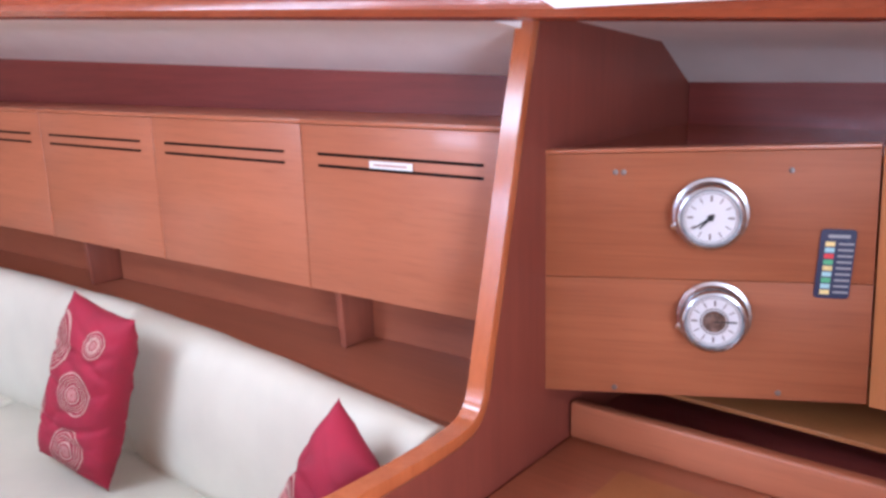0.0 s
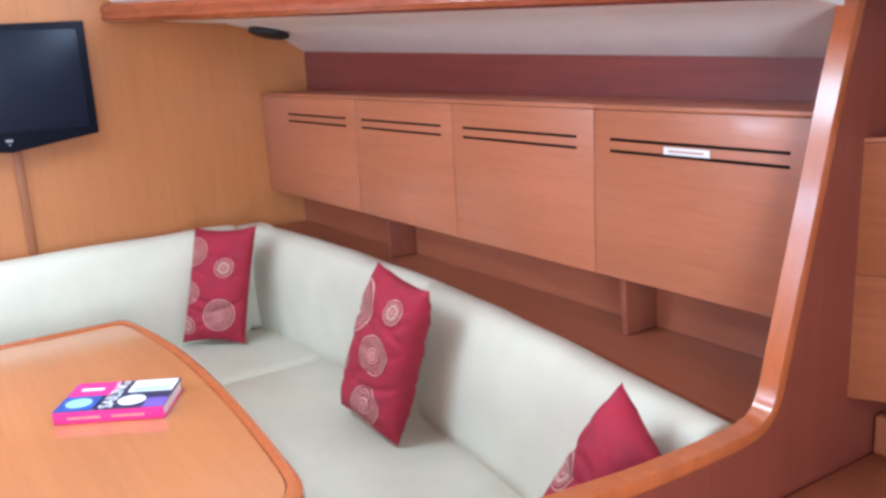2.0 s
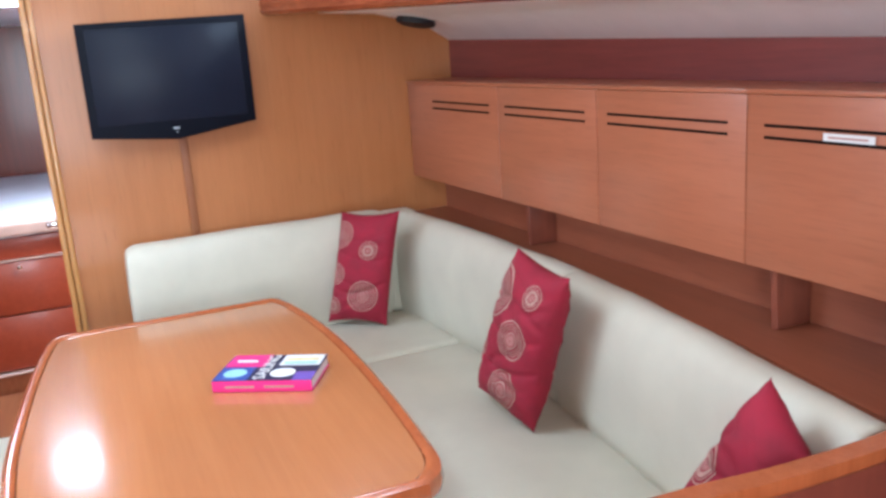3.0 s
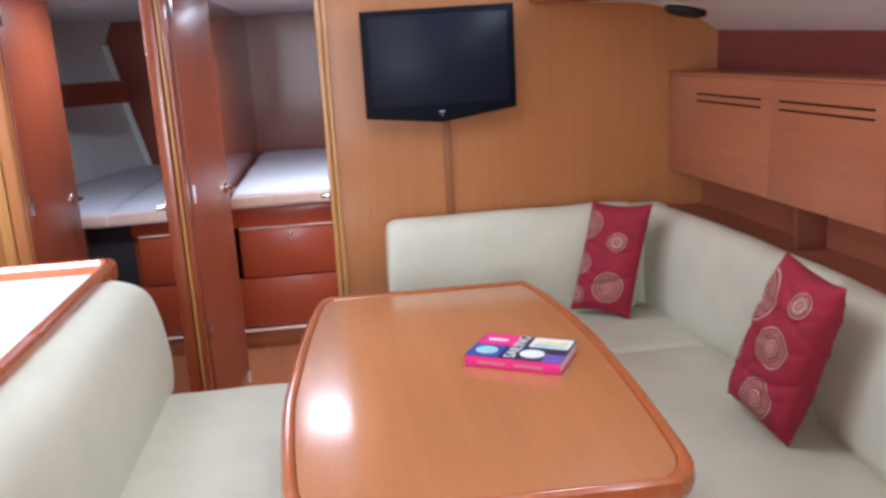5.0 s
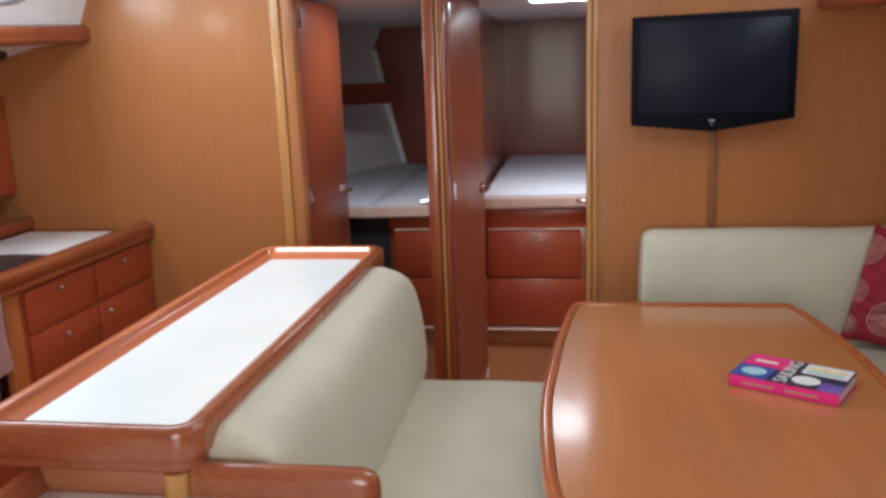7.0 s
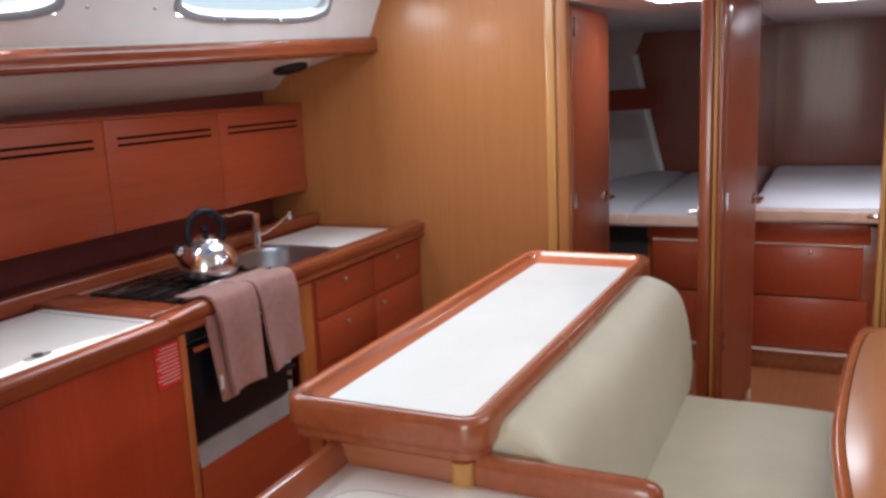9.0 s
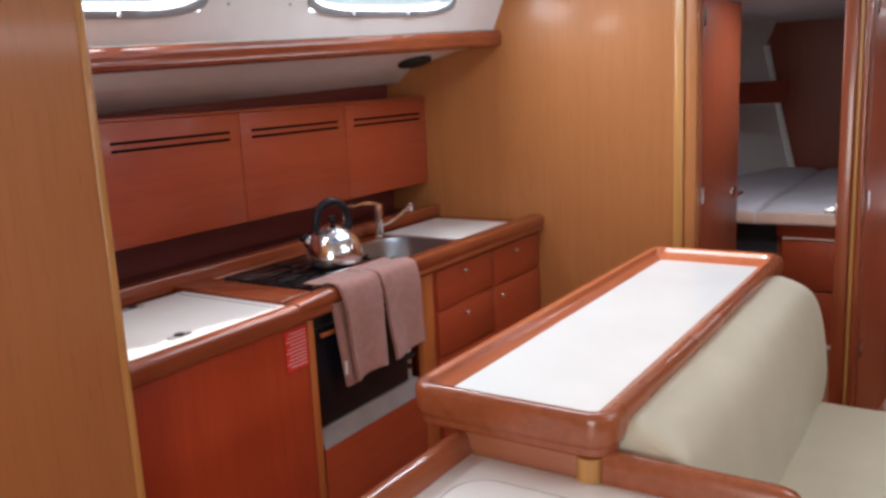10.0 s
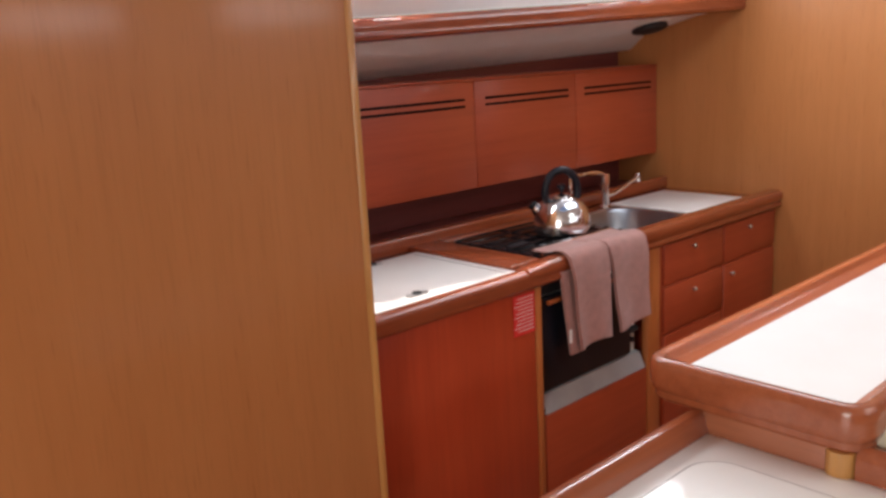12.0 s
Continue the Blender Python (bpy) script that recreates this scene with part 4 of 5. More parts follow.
part("top_lip", prism([TL + up * 0.001 + pn * 0.004, TR + up * 0.001 + pn * 0.004, TR + up * 0.009 + pn * 0.004, TL + up * 0.009 + pn * 0.004], -pn * 0.03, 0.003), M_cab_x, nb)
part("shelf_top", prism([q0 + up * 1.335 - pn * 0.021, q1 + up * 1.335 - pn * 0.021, (0.6, 1.66, 1.335), (0.6, 2.1, 1.335), (-0.77, 2.1, 1.335)], (0, 0, 0.015)), M_red_x, nb)
part("return_board", prism([q1 + pd * 0.006 + up * 0.888, Vector((0.9, 1.60, 0.888)), Vector((0.9, 1.60, 1.368)), q1 - pd * 0.009 + up * 1.368], (0, 0.02, 0)), M_bulk, nb)


def on_panel(s, z, h=0.0):
    return q0 + pd * s + up * z + pn * h


for s, z in ((0.133, 1.318), (0.148, 1.318), (0.442, 1.326), (0.140, 0.884), (0.445, 0.900)):
    part("screw", lathe([(0.0055, 0), (0.0055, 0.002), (0.0, 0.003)], on_panel(s, z, 0.0), pn, 10), M_screw, nb)


def gauge(name, s, z, label, kind):
    g = thing(name, on_panel(s, z), label, kind, "ship's instruments")
    part("case", lathe([(0.92 * r, h) for r, h in [(0.074, 0.0), (0.0755, 0.004), (0.074, 0.008), (0.067, 0.010), (0.064, 0.014), (0.0625, 0.030), (0.0645, 0.034), (0.0655, 0.042), (0.063, 0.048), (0.058, 0.050), (0.055, 0.047), (0.0525, 0.040), (0.0515, 0.034)]], on_panel(s, z), pn, 40, None, False), M_gauge, g, "polished steel case")
    part("dial", lathe([(0.048, 0.036), (0.048, 0.038), (0.0, 0.0382)], on_panel(s, z), pn, 40), M_dial, g, "white printed dial")
    dial = on_panel(s, z, 0.0388)
    for i in range(12):
        a = radians(30 * i)
        e = pd * math.cos(a) + up * math.sin(a)
        f = pd * -math.sin(a) + up * math.cos(a)
        w = 0.0009 if i % 3 else 0.0017
        part("hour_mark", prism([dial + e * 0.030 + f * w, dial + e * 0.030 - f * w, dial + e * 0.041 - f * w, dial + e * 0.041 + f * w], pn * 0.0006), M_screw, g)
    part("minute_ring", lathe([(0.0445, 0.0386), (0.0445, 0.0392), (0.0455, 0.0392), (0.0455, 0.0386)], on_panel(s, z), pn, 40, None, False), M_screw, g)
    part("lug", lathe([(0.007, 0), (0.007, 0.006), (0.0, 0.008)], on_panel(s - 0.063, z - 0.024, 0.004), pn, 10), M_gauge, g, "small steel fixing lug")
    return g, dial


clock, dc = gauge("wall_clock", 0.307, 1.243, "round steel ship's clock with a white dial", "clock")
for a, r, w in ((228, 0.028, 0.0028), (215, 0.038, 0.0018)):
    e = pd * math.cos(radians(a)) + up * math.sin(radians(a))
    f = pd * -math.sin(radians(a)) + up * math.cos(radians(a))
    part("pointer", prism([dc - e * 0.008 + f * w, dc - e * 0.008 - f * w, dc + e * r - f * w * 0.4, dc + e * r + f * w * 0.4], pn * 0.002), M_matt, clock)
part("centre_cap", lathe([(0.006, 0), (0.006, 0.004), (0.0, 0.005)], dc, pn, 12), M_matt, clock)
baro, db = gauge("barometer", 0.322, 1.047, "round steel barometer with an open bronze movement", "barometer")
part("scale_ring", lathe([(0.0235, 0.0), (0.0235, 0.001), (0.0255, 0.001), (0.0255, 0.0)], db, pn, 30, None, False), M_screw, baro)
part("movement", lathe([(0.021, 0), (0.021, 0.0015), (0.014, 0.001), (0.012, 0.003), (0.0, 0.003)], db, pn, 20), M_movement, baro, "dull bronze movement")
part("pointer", prism([db + up * 0.001, db - up * 0.001, db + pd * 0.040 - up * 0.0005, db + pd * 0.040 + up * 0.0005], pn * 0.004), M_matt, baro)
card = thing("signal_card", on_panel(0.525, 1.093), "small dark blue card with coloured flag squares", "label")
card_out = [(c + 0.493 + d * 0.045, 1.1575 + d) for c, d in rounded(0.059, 0.128, 0.007, 4, 0.0315, 0.0)]
part("card", prism([on_panel(a, z, 0.001) for a, z in card_out], pn * 0.003), M_navy, card)
part("title_bar", prism([on_panel(0.510, 1.2120, 0.0042), on_panel(0.546, 1.2120, 0.0042), on_panel(0.546, 1.2060, 0.0042), on_panel(0.510, 1.2060, 0.0042)], pn * 0.0006), M_grey, card)
cols = (M_yellow, M_cyan, M_redp, M_green, M_yellow, M_cyan, M_green, M_cyan, M_yellow)
for i in range(9):
    z = 1.199 - 0.0112 * i
    f0 = 0.506 - 0.0005 * i
    part("flag_square", prism([on_panel(f0, z, 0.0042), on_panel(f0 + 0.016, z, 0.0042), on_panel(f0 + 0.016, z - 0.0085, 0.0042), on_panel(f0, z - 0.0085, 0.0042)], pn * 0.0006), cols[i], card)
    part("print_bar", prism([on_panel(f0 + 0.022, z - 0.002, 0.0042), on_panel(f0 + 0.047, z - 0.002, 0.0042), on_panel(f0 + 0.047, z - 0.0055, 0.0042), on_panel(f0 + 0.022, z - 0.0055, 0.0042)], pn * 0.0006), M_grey, card)

ct = thing("chart_table", (-0.2, 1.3, 0), "veneered chart table with a raised fiddle", "desk")
part("top", box(-0.768, 0.75, 0.95, 1.60, 0.70, 0.722, 0.003), M_cab_x, ct)
part("lid", box(-0.60, 0.75, 0.93, 1.42, 0.7225, 0.736, 0.004), M_bulk, ct)
part("fiddle", box(-0.768, 0.75, 1.51, 1.54, 0.722, 0.804, 0.006, 3), M_cab_x, ct)
# the shadow in this gap is put in as dark veneer
part("gutter", box(-0.768, 0.75, 1.541, 2.09, 0.722, 0.735, 0.002), M_hull, ct, "gutter behind the fiddle, coloured dark for its shade")
part("ledge", prism([(-0.768, 1.692, 0.790), (0.75, 1.63, 0.790), (0.75, 2.09, 0.790), (-0.768, 2.09, 0.790)], (0, 0, 0.010), 0.002), M_bulk, ct)
part("carcase", box(-0.768, 0.75, 1.0, 2.09, 0.0, 0.698, 0.003), M_cab_y, ct)


# ---- console with the raised tray ----
X0, X1, Y0, Y1 = -2.90, -1.252, -1.39, -0.908
cn = thing("console", (-2.05, -1.14, 0), "wooden console with a raised white-topped tray", "console")
ccx, ccy = (X0 + X1) / 2, (Y0 + Y1) / 2


def tray_ring(inset, z, r=0.055):
    far = max(0.0, inset - 0.031) * 1.1      # the inner slope is longer at the fore end
    return [(x + (far if x < ccx else 0.0), y, z) for x, y in rounded(X1 - X0 - 2 * inset, Y1 - Y0 - 2 * inset, max(0.012, r - inset * 0.6), 6, ccx, ccy)]


part("tray_rim", loft([tray_ring(0.05, 0.805), tray_ring(0.016, 0.805), tray_ring(0.010, 0.812), tray_ring(0.010, 0.826), tray_ring(0.003, 0.832), tray_ring(0.0, 0.845), tray_ring(0.0, 0.885),
                       tray_ring(0.004, 0.896), tray_ring(0.010, 0.900), tray_ring(0.026, 0.900), tray_ring(0.032, 0.896), tray_ring(0.035, 0.888), tray_ring(0.046, 0.8765), tray_ring(0.066, 0.871), tray_ring(0.069, 0.867), tray_ring(0.069, 0.85)], caps=False),
     M_rim, cn, "moulded glossy mahogany rim", 40)
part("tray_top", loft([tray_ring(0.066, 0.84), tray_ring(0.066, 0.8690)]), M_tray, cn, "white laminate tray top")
part("base", box(-2.82, -1.275, -1.265, -0.96, 0, 0.806, 0.003), M_cab_y, cn)
part("corner_post", lathe([(0.028, 0), (0.028, 0.806)], (-1.283, -0.965, 0.0), (0, 0, 1), 20), M_pale_z, cn, "pale rounded corner post")

lc = thing("low_counter", (-0.9, -1.0, 0), "low white-topped counter with mahogany fiddles", "counter")
part("worktop", box(-1.272, -0.55, -1.262, -0.60, 0.735, 0.757, 0.003), M_white, lc)
part("body", box(-1.27, -0.57, -1.272, -0.62, 0, 0.734, 0.003), M_gal_z, lc)
prof = [(-0.032, 0.70), (0.012, 0.70), (0.012, 0.757), (0.016, 0.775), (0.010, 0.795), (-0.004, 0.806), (-0.018, 0.804), (-0.026, 0.790), (-0.028, 0.775), (-0.034, 0.76)]
part("side_fiddle", loft([[(x, -1.272 - a * 1.1, z) for a, z in prof] for x in (-1.33, -1.325, -0.57, -0.55)]), M_rim, lc, "moulded glossy mahogany fiddle", 50)
part("lid", loft([[(x, y, z) for x, y in rounded(0.60, 0.48, 0.07, 6, -0.88, -0.945)] for z in (0.7575, 0.7588)]), M_white, lc, "white lid let into the worktop")
part("lid_gap", loft([[(x, y, z) for x, y in rounded(0.607, 0.487, 0.073, 6, -0.88, -0.945)] for z in (0.7565, 0.7579)]), M_screw, lc, "thin grey gap round the lid")
rows = []
for y, s in ((-0.935, 1.0), (-0.62, 1.0), (-0.60, 0.97), (-0.583, 0.86), (-0.573, 0.66), (-0.569, 0.3)):
    rows.append([(-1.292 + a * s, y, 0.775 + c * s) for a, c in ((-0.024, -0.055), (0.022, -0.055), (0.022, 0.02), (0.018, 0.034), (0.008, 0.042), (-0.010, 0.042), (-0.020, 0.034), (-0.024, 0.02))])
part("bench_end_rail", loft(rows), M_rim, lc, "rounded mahogany end rail", 50)

# ---- bench behind the console ----
bprof = [(0.0, 0.47), (-0.004, 0.55), (0.004, 0.66), (0.020, 0.75), (0.042, 0.808), (0.076, 0.842), (0.125, 0.862), (0.16, 0.868), (0.195, 0.856), (0.222, 0.83), (0.228, 0.76), (0.225, 0.47)]
st = [((-2.735 + 1.41 * i / 12, -0.735, 0), (0, -1, 0)) for i in range(13)]
bb = thing("backrest_cushion", (-2.0, -0.85, 0.47), "cream upholstered bench backrest against the console", "cushion", "bench cushions")
part("cover", wobble(sweep(fine(bprof), st, 7, 0.055), 0.005, 5), M_fabric, bb, smooth=70)
seat("seat_cushion", -2.645, -1.325, -0.775, -0.24, "cream upholstered bench seat beside the console", "bench cushions", r=0.045)
be = thing("bench_base", (-2.0, -0.6, 0), "veneered wooden bench base", "bench base")
part("base", box(-2.62, -1.325, -0.955, -0.28, 0, 0.358, 0.004), M_cab_x, be)

# ---- galley ----
GY = -2.05
gal = locker_row(lambda x: -2.65, [B + 0.002, -2.637, -2.028, -1.42, -0.96], 1.072, 1.487, 1.409, -1, (M_gal_x, M_gal_x), "reddish veneered locker flap with air slits above the galley", 0.025, 0.0045)
gc = thing("galley_counter", (-2.1, -2.3, 0.85), "galley worktop with mahogany fiddles round white lids", "counter")


def strip(name, x0, x1, y0, y1, z0, z1, mat, bev=0.006, label=""):
    return part(name, box(x0, x1, y0, y1, z0, z1, bev, 3), mat, gc, label)


prof = [(0.0, 0.858), (0.022, 0.862), (0.028, 0.872), (0.028, 0.878), (0.023, 0.884), (0.024, 0.890), (0.030, 0.896), (0.030, 0.926), (0.024, 0.935), (0.010, 0.939), (-0.020, 0.939), (-0.032, 0.934), (-0.038, 0.922), (-0.04, 0.858)]
part("front_fiddle", loft([[(x, GY + a, 0.9 + (z - 0.9) * (k if z > 0.9 else 1)) for a, z in prof] for x, k in ((-3.246, 0.9), (-3.235, 1), (-1.85, 1), (-1.70, 0.82), (-1.605, 0.60))]), M_red_x, gc, "rounded glossy mahogany front fiddle", 50)
low = [(0.0, 0.858), (0.022, 0.862), (0.030, 0.875), (0.026, 0.890), (0.030, 0.900), (0.026, 0.912), (0.014, 0.920), (0.0, 0.922), (-0.012, 0.920), (-0.013, 0.858)]
part("low_fiddle", loft([[(x, GY + a, z) for a, z in low] for x in (-1.655, -0.96)]), M_red_x, gc, "low rounded mahogany edge beside the icebox lid", 50)
part("worktop_deck", panel([-3.248, -2.675, -2.275, -0.94], [-2.63, -2.465, -2.105, -2.085], {(1, 1)}, lambda u, v: (u, v, 0.862), (0, 0, 0.043)), M_red_x, gc)
strip("lid", -1.595, -0.96, -2.53, -2.066, 0.9055, 0.918, M_white, 0.003, "white laminate icebox lid")
strip("lid", -3.12, -2.70, -2.53, -2.10, 0.9055, 0.916, M_white, 0.003, "white laminate lid beside the sink")
strip("back_fiddle", -3.248, -0.94, -2.625, -2.585, 0.906, 0.962, M_red_x, 0.01)
strip("cross_rail", -1.735, -1.60, -2.584, -2.092, 0.9055, 0.928, M_red_y, 0.006)
strip("stove_back_rail", -2.24, -1.737, -2.584, -2.535, 0.9055, 0.928, M_red_x, 0.006)
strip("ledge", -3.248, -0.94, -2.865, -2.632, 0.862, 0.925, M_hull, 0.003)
strip("lid_seam", -1.566, -1.562, -2.51, -2.08, 0.9182, 0.9188, M_screw, 0.0)
for x, y in ((-1.375, -2.495), (-1.237, -2.118)):
    lt = part("latch", box(x - 0.035, x + 0.035, y - 0.010, y + 0.010, 0.9182, 0.923, 0.004), M_brushed, gc, "small steel lid latch")
    part("finger_pull", lathe([(0.014, 0), (0.014, 0.003), (0.0, 0.0035)], (x, y, 0.923), (0, 0, 1), 12), M_matt, lt)

# sink, a rounded steel bowl
sk = thing("sink", (-2.47, -2.28, 0.79), "rounded stainless steel sink let into the worktop", "sink")


def oval(w, h, z, r=0.11):
    return [(x, y, z) for x, y in rounded(w, h, min(r, w / 2.05, h / 2.05), 7, -2.475, -2.285)]


part("bowl", loft([oval(0.42, 0.38, 0.908), oval(0.42, 0.38, 0.915), oval(0.40, 0.36, 0.917), oval(0.385, 0.345, 0.913)], caps=False), M_brushed, sk, "polished steel rim", 50)
part("basin", loft([oval(0.386, 0.346, 0.913), oval(0.37, 0.33, 0.90), oval(0.35, 0.31, 0.82), oval(0.32, 0.28, 0.785), oval(0.25, 0.21, 0.772), oval(0.05, 0.05, 0.768, 0.02)], caps=False), M_sink, sk, "brushed steel bowl", 50)

# tap with a tall bent spout and a lever
tp = thing("tap", (-2.62, -2.50, 0.906), "chrome mixer tap with a bent spout beside the sink", "tap")
tb0 = Vector((-2.63, -2.50, 0.906))
part("body", lathe([(0.026, 0), (0.026, 0.012), (0.018, 0.02), (0.017, 0.10), (0.021, 0.105), (0.021, 0.15), (0.0, 0.156)], tb0, (0, 0, 1), 18), M_chrome, tp)
part("spout", tube(smooth_line([tb0 + Vector((-0.005, 0, 0.055)), tb0 + Vector((-0.08, 0.002, 0.062)), tb0 + Vector((-0.17, 0.004, 0.088)), tb0 + Vector((-0.225, 0.006, 0.108))], 5), 0.007, 10), M_chrome, tp)
part("spout_tip", lathe([(0.010, -0.022), (0.012, -0.018), (0.012, 0.010), (0.009, 0.014), (0.0, 0.015)], tb0 + Vector((-0.232, 0.006, 0.108)), (0, 0, 1), 12), M_chrome, tp)
part("lever", tube(smooth_line([tb0 + Vector((0, 0, 0.15)), tb0 + Vector((0.06, -0.01, 0.165)), tb0 + Vector((0.15, -0.02, 0.16))], 4), 0.006, 8), M_chrome, tp)
part("rinse_tube", tube(smooth_line([tb0 + Vector((0.19, -0.03, 0.0)), tb0 + Vector((0.19, -0.03, 0.13)), tb0 + Vector((0.18, -0.03, 0.158)), tb0 + Vector((0.14, -0.02, 0.165)), tb0 + Vector((0.02, 0, 0.155))], 5), 0.006, 8), M_chrome, tp)

# stove top with grid, oven below
sv = thing("stove", (-1.95, -2.3, 0.46), "gimballed galley stove with black hob and dark oven door", "stove")
part("hob_plate", box(-2.255, -1.738, -2.532, -2.092, 0.9055, 0.912, 0.003), M_enamel, sv, "glossy black hob plate")
for y in (-2.50, -2.44, -2.38, -2.32, -2.26, -2.20, -2.14):
    part("grid_bar", tube([(-2.24, y, 0.928), (-1.755, y, 0.928)], 0.0042, 6), M_enamel, sv)
for x in (-2.22, -2.0, -1.77):
    part("grid_bar", tube([(x, -2.52, 0.921), (x, -2.12, 0.921)], 0.0042, 6), M_black, sv)
for x in (-2.12, -1.87):
    part("burner", lathe([(0.05, 0), (0.05, 0.008), (0.035, 0.012), (0.0, 0.013)], (x, -2.30, 0.912), (0, 0, 1), 20), M_matt, sv)
part("pot_clamp", tube([(-1.77, -2.112, 0.93), (-2.20, -2.112, 0.93)], 0.006, 8), M_steel, sv, "steel pan rail")
part("pot_clamp", tube([(-1.90, -2.15, 0.938), (-2.19, -2.15, 0.938)], 0.005, 8), M_steel, sv, "steel pan rail")
part("oven_frame", box(-2.262, -1.700, -2.13, -2.10, 0.414, 0.855, 0.004), M_white, sv, "white enamel oven frame")
part("oven_door", box(-2.205, -1.705, -2.099, -2.075, 0.478, 0.80, 0.008, 3), M_black, sv, "dark glass oven door")
part("control_panel", box(-2.185, -1.705, -2.099, -2.082, 0.805, 0.853, 0.004), M_matt, sv)
part("door_rail", tube([(-1.72, -2.05, 0.79), (-2.17, -2.05, 0.79)], 0.008, 8), M_trim_z, sv, "reddish oven door rail")
part("sill", prism([(-2.262, -2.10, 0.414), (-2.262, -2.052, 0.414), (-2.262, -2.056, 0.424), (-2.262, -2.078, 0.472), (-2.262, -2.10, 0.472)], (0.562, 0, 0), 0.002), M_sill_shade, sv, "white enamel sill, greyed for its shade")
part("latch", box(-2.258, -2.208, -2.099, -2.078, 0.552, 0.570, 0.003), M_matt, sv, "small black latch")
part("latch_knob", lathe([(0.010, 0), (0.010, 0.012), (0.0, 0.014)], (-2.235, -2.099, 0.52), (0, 1, 0), 10), M_matt, sv)

kt = thing("kettle", (-2.065, -2.27, 0.932), "polished steel whistling kettle with a black handle on the hob", "kettle")
ko = Vector((-2.065, -2.27, 0.932))
part("body", lathe([(0.0, 0.0), (0.085, 0.0), (0.098, 0.006), (0.103, 0.022), (0.101, 0.05), (0.092, 0.085), (0.074, 0.112), (0.05, 0.128), (0.045, 0.131)], ko, (0, 0, 1), 40), M_steel, kt, "polished steel body")
lid = part("lid", lathe([(0.046, 0.128), (0.044, 0.134), (0.025, 0.142), (0.008, 0.145), (0.0, 0.145)], ko, (0, 0, 1), 28), M_steel, kt)
part("lid_knob", lathe([(0.006, 0.143), (0.008, 0.155), (0.016, 0.162), (0.016, 0.172), (0.0, 0.178)], ko, (0, 0, 1), 16), M_black, lid)
hd = [ko + Vector((0.068 * math.cos(a) * 0.9, 0.068 * math.cos(a) * -0.35, 0.150 + 0.076 * math.sin(a))) for a in [radians(-28 + 236 * i / 24) for i in range(25)]]
part("handle", tube(hd, 0.0135, 12), M_black, kt, "black curved handle", 60)
for s in (1, -1):
    p = ko + Vector((0.052 * s, -0.020 * s, 0.110))
    part("handle_bracket", tube([p, p + Vector((0.012 * s, -0.004 * s, 0.02))], 0.011, 8), M_steel, kt)
sp0 = ko + Vector((0.052, -0.060, 0.080))
part("spout", lathe([(0.026, -0.02), (0.024, 0.005), (0.019, 0.022), (0.017, 0.026), (0.0, 0.026)], sp0, (0.5, -0.56, 0.75), 16), M_steel, kt)
part("whistle", lathe([(0.018, 0.0), (0.018, 0.015), (0.0, 0.018)], sp0 + Vector((0.5, -0.56, 0.75)).normalized() * 0.026, (0.5, -0.56, 0.75), 14), M_black, kt)


# base units
def front(name, x0, x1, z0, z1, mat, parent, label="", y=GY, thick=0.02, bev=0.004):
    return part(name, box(x0, x1, y - thick, y, z0, z1, bev), mat, parent, label)


u = thing("base_unit", (-1.3, -2.2, 0), "plain reddish veneered icebox front under the worktop", "cabinet", "galley base units")
front("front_panel", -1.655, -0.95, 0.02, 0.857, M_gal_z, u)
part("carcase", box(-1.655, -0.95, -2.86, GY - 0.021, 0.0, 0.86, 0.002), M_gal_z, u)
front("stile", -1.688, -1.658, 0.02, 0.857, M_stile, u, "orange-brown rounded stile", GY + 0.004, 0.03, 0.009)
u = thing("base_unit", (-1.98, -2.2, 0), "reddish veneered panel and frame round the oven", "cabinet", "galley base units")
front("lower_panel", -2.266, -1.698, 0.02, 0.412, M_gal_x, u)
# coloured dark for the shade round the oven
part("oven_housing", box(-2.264, -1.699, -2.86, -2.135, 0.02, 0.858, 0.002), M_recess_shade, u)
u = thing("base_unit", (-2.8, -2.2, 0), "reddish veneered drawer unit with round chrome knobs", "cabinet", "galley base units")
front("stile", -2.352, -2.27, 0.02, 0.857, M_stile, u, "orange-brown rounded stile", GY + 0.004, 0.03, 0.010)
part("carcase", box(-3.247, -2.355, -2.86, GY - 0.024, 0.0, 0.75, 0.002), M_gal_z, u)
front("frame", -3.247, -2.354, 0.02, 0.857, M_gal_x, u, "", GY - 0.008, 0.014)
for x0, x1, z0, z1, kx, kz in ((-2.80, -2.378, 0.700, 0.85, -2.569, 0.817), (-3.238, -2.812, 0.700, 0.85, -3.0, 0.817), (-2.80, -2.378, 0.512, 0.690, -2.574, 0.645),
                               (-3.238, -2.812, 0.10, 0.690, -2.862, 0.646), (-2.80, -2.378, 0.10, 0.502, -2.574, 0.46)):
    d = front("drawer", x0, x1, z0, z1, M_gal_x, u, "", GY + 0.004, 0.012, 0.004)
    part("knob", lathe([(0.003, 0), (0.003, 0.006), (0.009, 0.009), (0.0095, 0.014), (0.006, 0.018), (0.0, 0.019)], (kx, GY + 0.004, kz), (0, 1, 0), 14), M_brushed, d, "small chrome knob")

rl = thing("warning_label", (-1.604, GY, 0.718), "red sticker with white lines of print", "label")
part("sticker", box(-1.653, -1.556, GY + 0.001, GY + 0.0025, 0.718, 0.846, 0), M_redlab, rl)
for i in range(10):
    part("print_bar", box(-1.645, -1.566 + 0.016 * ((i * 7) % 3 - 1) * 0.5, GY + 0.003, GY + 0.0034, 0.834 - 0.0115 * i, 0.8362 - 0.0115 * i, 0), M_paper, rl)


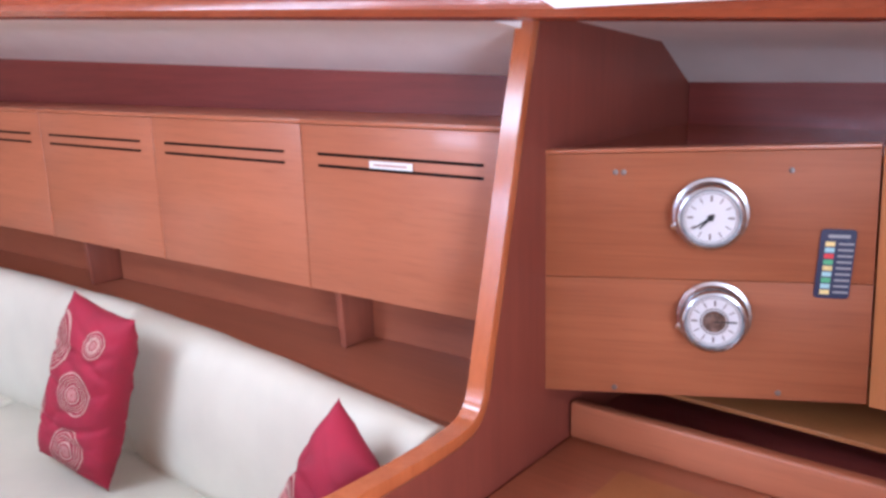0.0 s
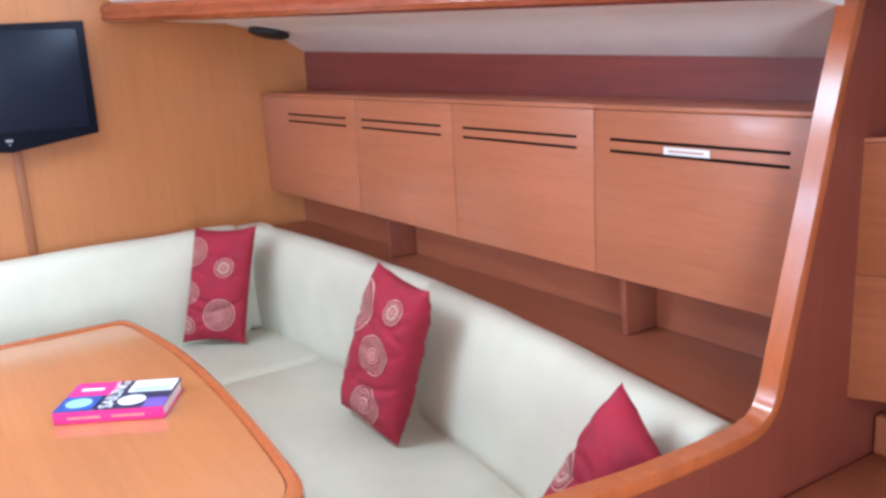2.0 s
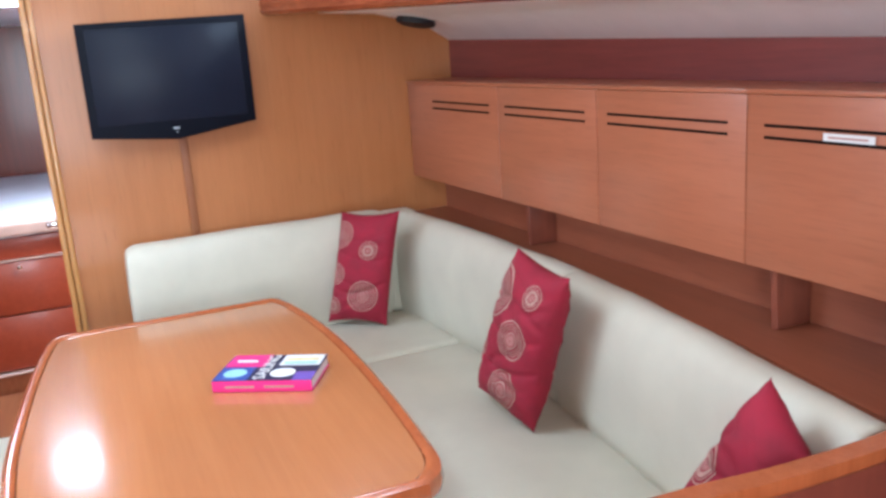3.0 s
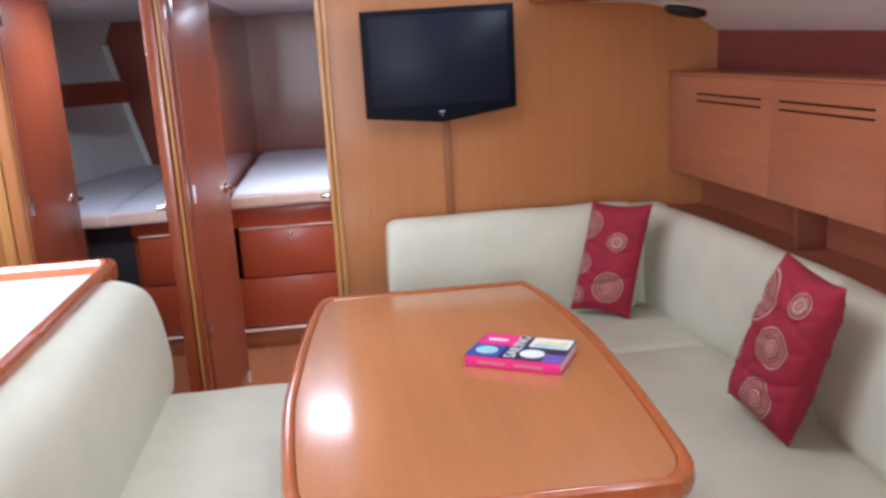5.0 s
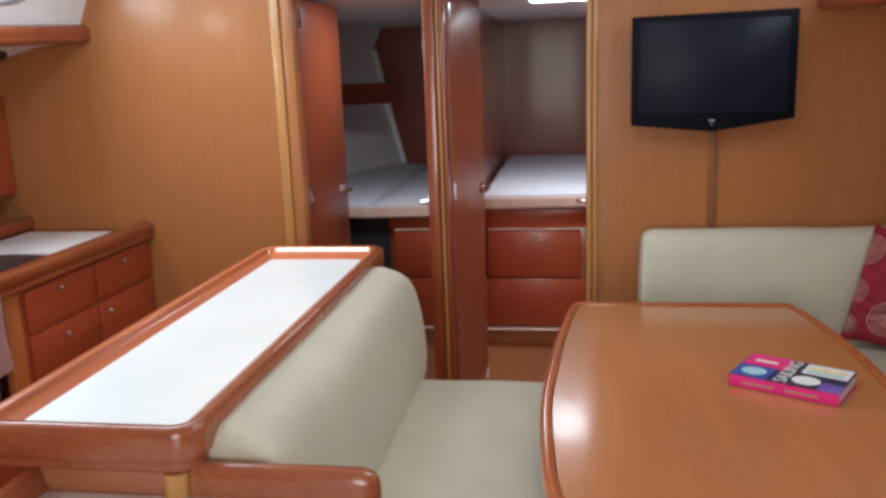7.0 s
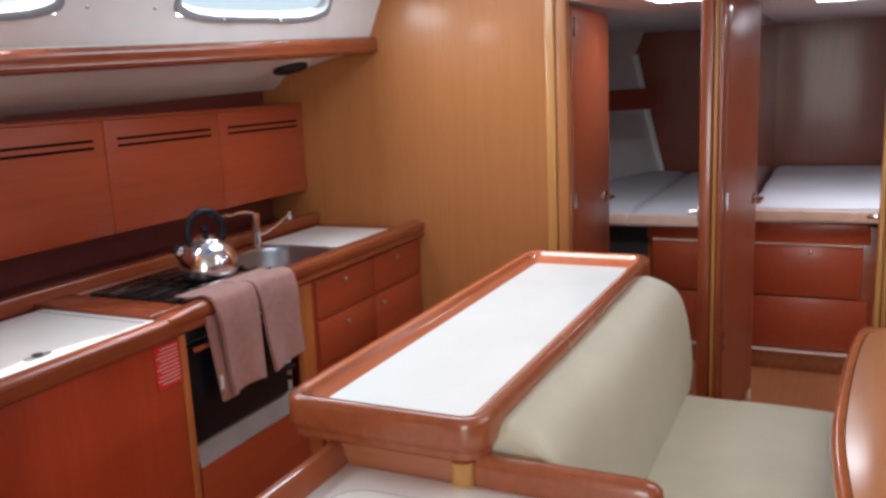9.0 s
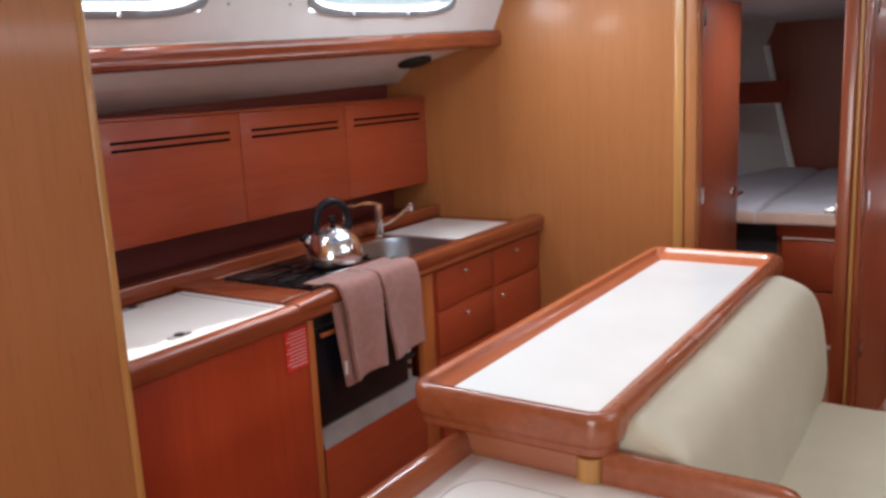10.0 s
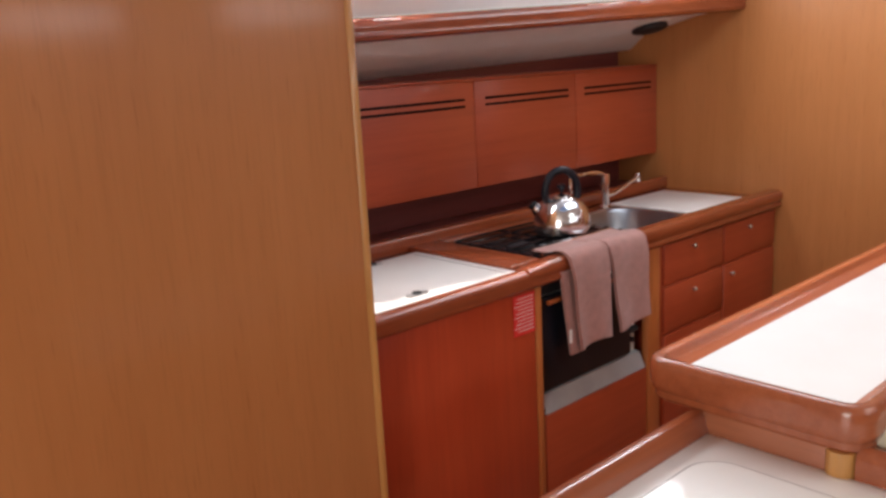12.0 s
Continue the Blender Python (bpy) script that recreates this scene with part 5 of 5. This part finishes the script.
def towel(x0, x1, drop, skew, label, seed):
    """A folded hand towel hung over the front fiddle."""
    b = bmesh.new()
    nx = 12
    line = [(-2.17, 0.935), (-2.13, 0.934), (-2.10, 0.936), (-2.075, 0.944), (-2.05, 0.946), (-2.028, 0.940), (-2.014, 0.925), (-2.008, 0.895)]
    k = 16
    line += [(-2.006 + 0.0015 * math.sin(i * 0.5), 0.895 - (drop - 0.045) * i / k) for i in range(1, k + 1)]
    g = []
    for i in range(nx + 1):
        s = i / nx
        col = []
        for j, (y, z) in enumerate(line):
            fall = max(0.0, 0.93 - z)
            x = x0 + (x1 - x0) * s + skew * fall * (1 - s) - 0.16 * fall * s
            fold = 0.007 * fall / 0.3 * math.sin(5.5 * s + seed) + 0.003 * noise.noise(Vector((x * 14, z * 9, seed)))
            col.append(b.verts.new((x, y + fold + 0.003, z + (0.012 * math.sin(3 * s + seed) if j == len(line) - 1 else 0))))
        g.append(col)
    for i in range(nx):
        for j in range(len(line) - 1):
            b.faces.new((g[i][j], g[i + 1][j], g[i + 1][j + 1], g[i][j + 1]))
    r = bmesh.ops.extrude_face_region(b, geom=b.faces[:])
    nv = [e for e in r["geom"] if isinstance(e, bmesh.types.BMVert)]
    bmesh.ops.translate(b, verts=nv, vec=(0, 0.012, 0.004))
    t = thing("hand_towel", ((x0 + x1) / 2, -2.05, 0.94), label, "towel", "towels on the stove rail")
    part("cloth", b, M_towel, t, smooth=70)
    return t


t1 = towel(-1.968, -1.775, 0.325, -0.02, "dusty pink hand towel hung over the worktop edge", 0.4)
part("back_fold", loft([[(x, y, z) for x, y in rounded(0.075, 0.014, 0.006, 3, cx, -2.026)] for z, cx in ((0.60, -1.834), (0.63, -1.829), (0.70, -1.818), (0.80, -1.802), (0.885, -1.79))]), M_towel, t1, "inner fold of the towel")
part("care_tag", box(-1.795, -1.783, -2.018, -2.0155, 0.645, 0.69, 0), M_paper, t1, "small white care tag")
towel(-2.185, -1.976, 0.305, -0.03, "dusty pink hand towel hung over the worktop edge", 2.1)


# ---- portlights over the galley ----
def portlight(name, u0, u1):
    t = thing(name, coach((u0 + u1) / 2, 0.078), "bright portlight with a rounded grey frame and two latches", "window", "portlights over the galley")

    def q(u, v, h=0.0):
        return Vector(coach(u, v)) + Vector((0, 0.85, -0.4)) * h
    du, dv = (u1 - u0), 0.144

    def loop(grow, h, r=0.28):
        out = []
        for a, c in rounded(1 + 2 * grow / du, 1 + 2 * grow / (dv * 1.1), r, 5, 0.5, 0.5):
            out.append(q(u0 + a * du, 0.078 + c * dv, h))
        return out
    f = part("frame", loft([loop(0.004, -0.02), loop(0.016, 0.002), loop(0.015, 0.010), loop(0.006, 0.013), loop(-0.006, 0.008), loop(-0.012, -0.03)], caps=False), M_grey, t, "grey rounded window frame", 50)
    for s in (0.28, 0.66):
        part("latch", prism([q(u0 + s * du, 0.072, 0.012), q(u0 + s * du + 0.06, 0.072, 0.012), q(u0 + s * du + 0.06, 0.090, 0.012), q(u0 + s * du, 0.090, 0.012)], (0, 0.015, -0.006), 0.003), M_grey, f, "grey plastic latch")
    glass = part("pane", loft([loop(-0.005, -0.012), loop(-0.005, -0.016)]), M_glass, t, "clear acrylic pane")
    glass.visible_shadow = False
    return t


portlight("portlight", -2.90, -2.14)
portlight("portlight", -1.70, -0.9)

for u in (-1.80, -2.05):
    p = Vector(coach(u, 0.10))
    k = thing("curtain_stud", p, "small dark snap stud on the coachroof side", "stud", "curtain studs")
    part("stud", lathe([(0.006, -0.002), (0.006, 0.003), (0.003, 0.005), (0.0, 0.005)], p, (0, 0.85, -0.4), 10), M_brushed, k)
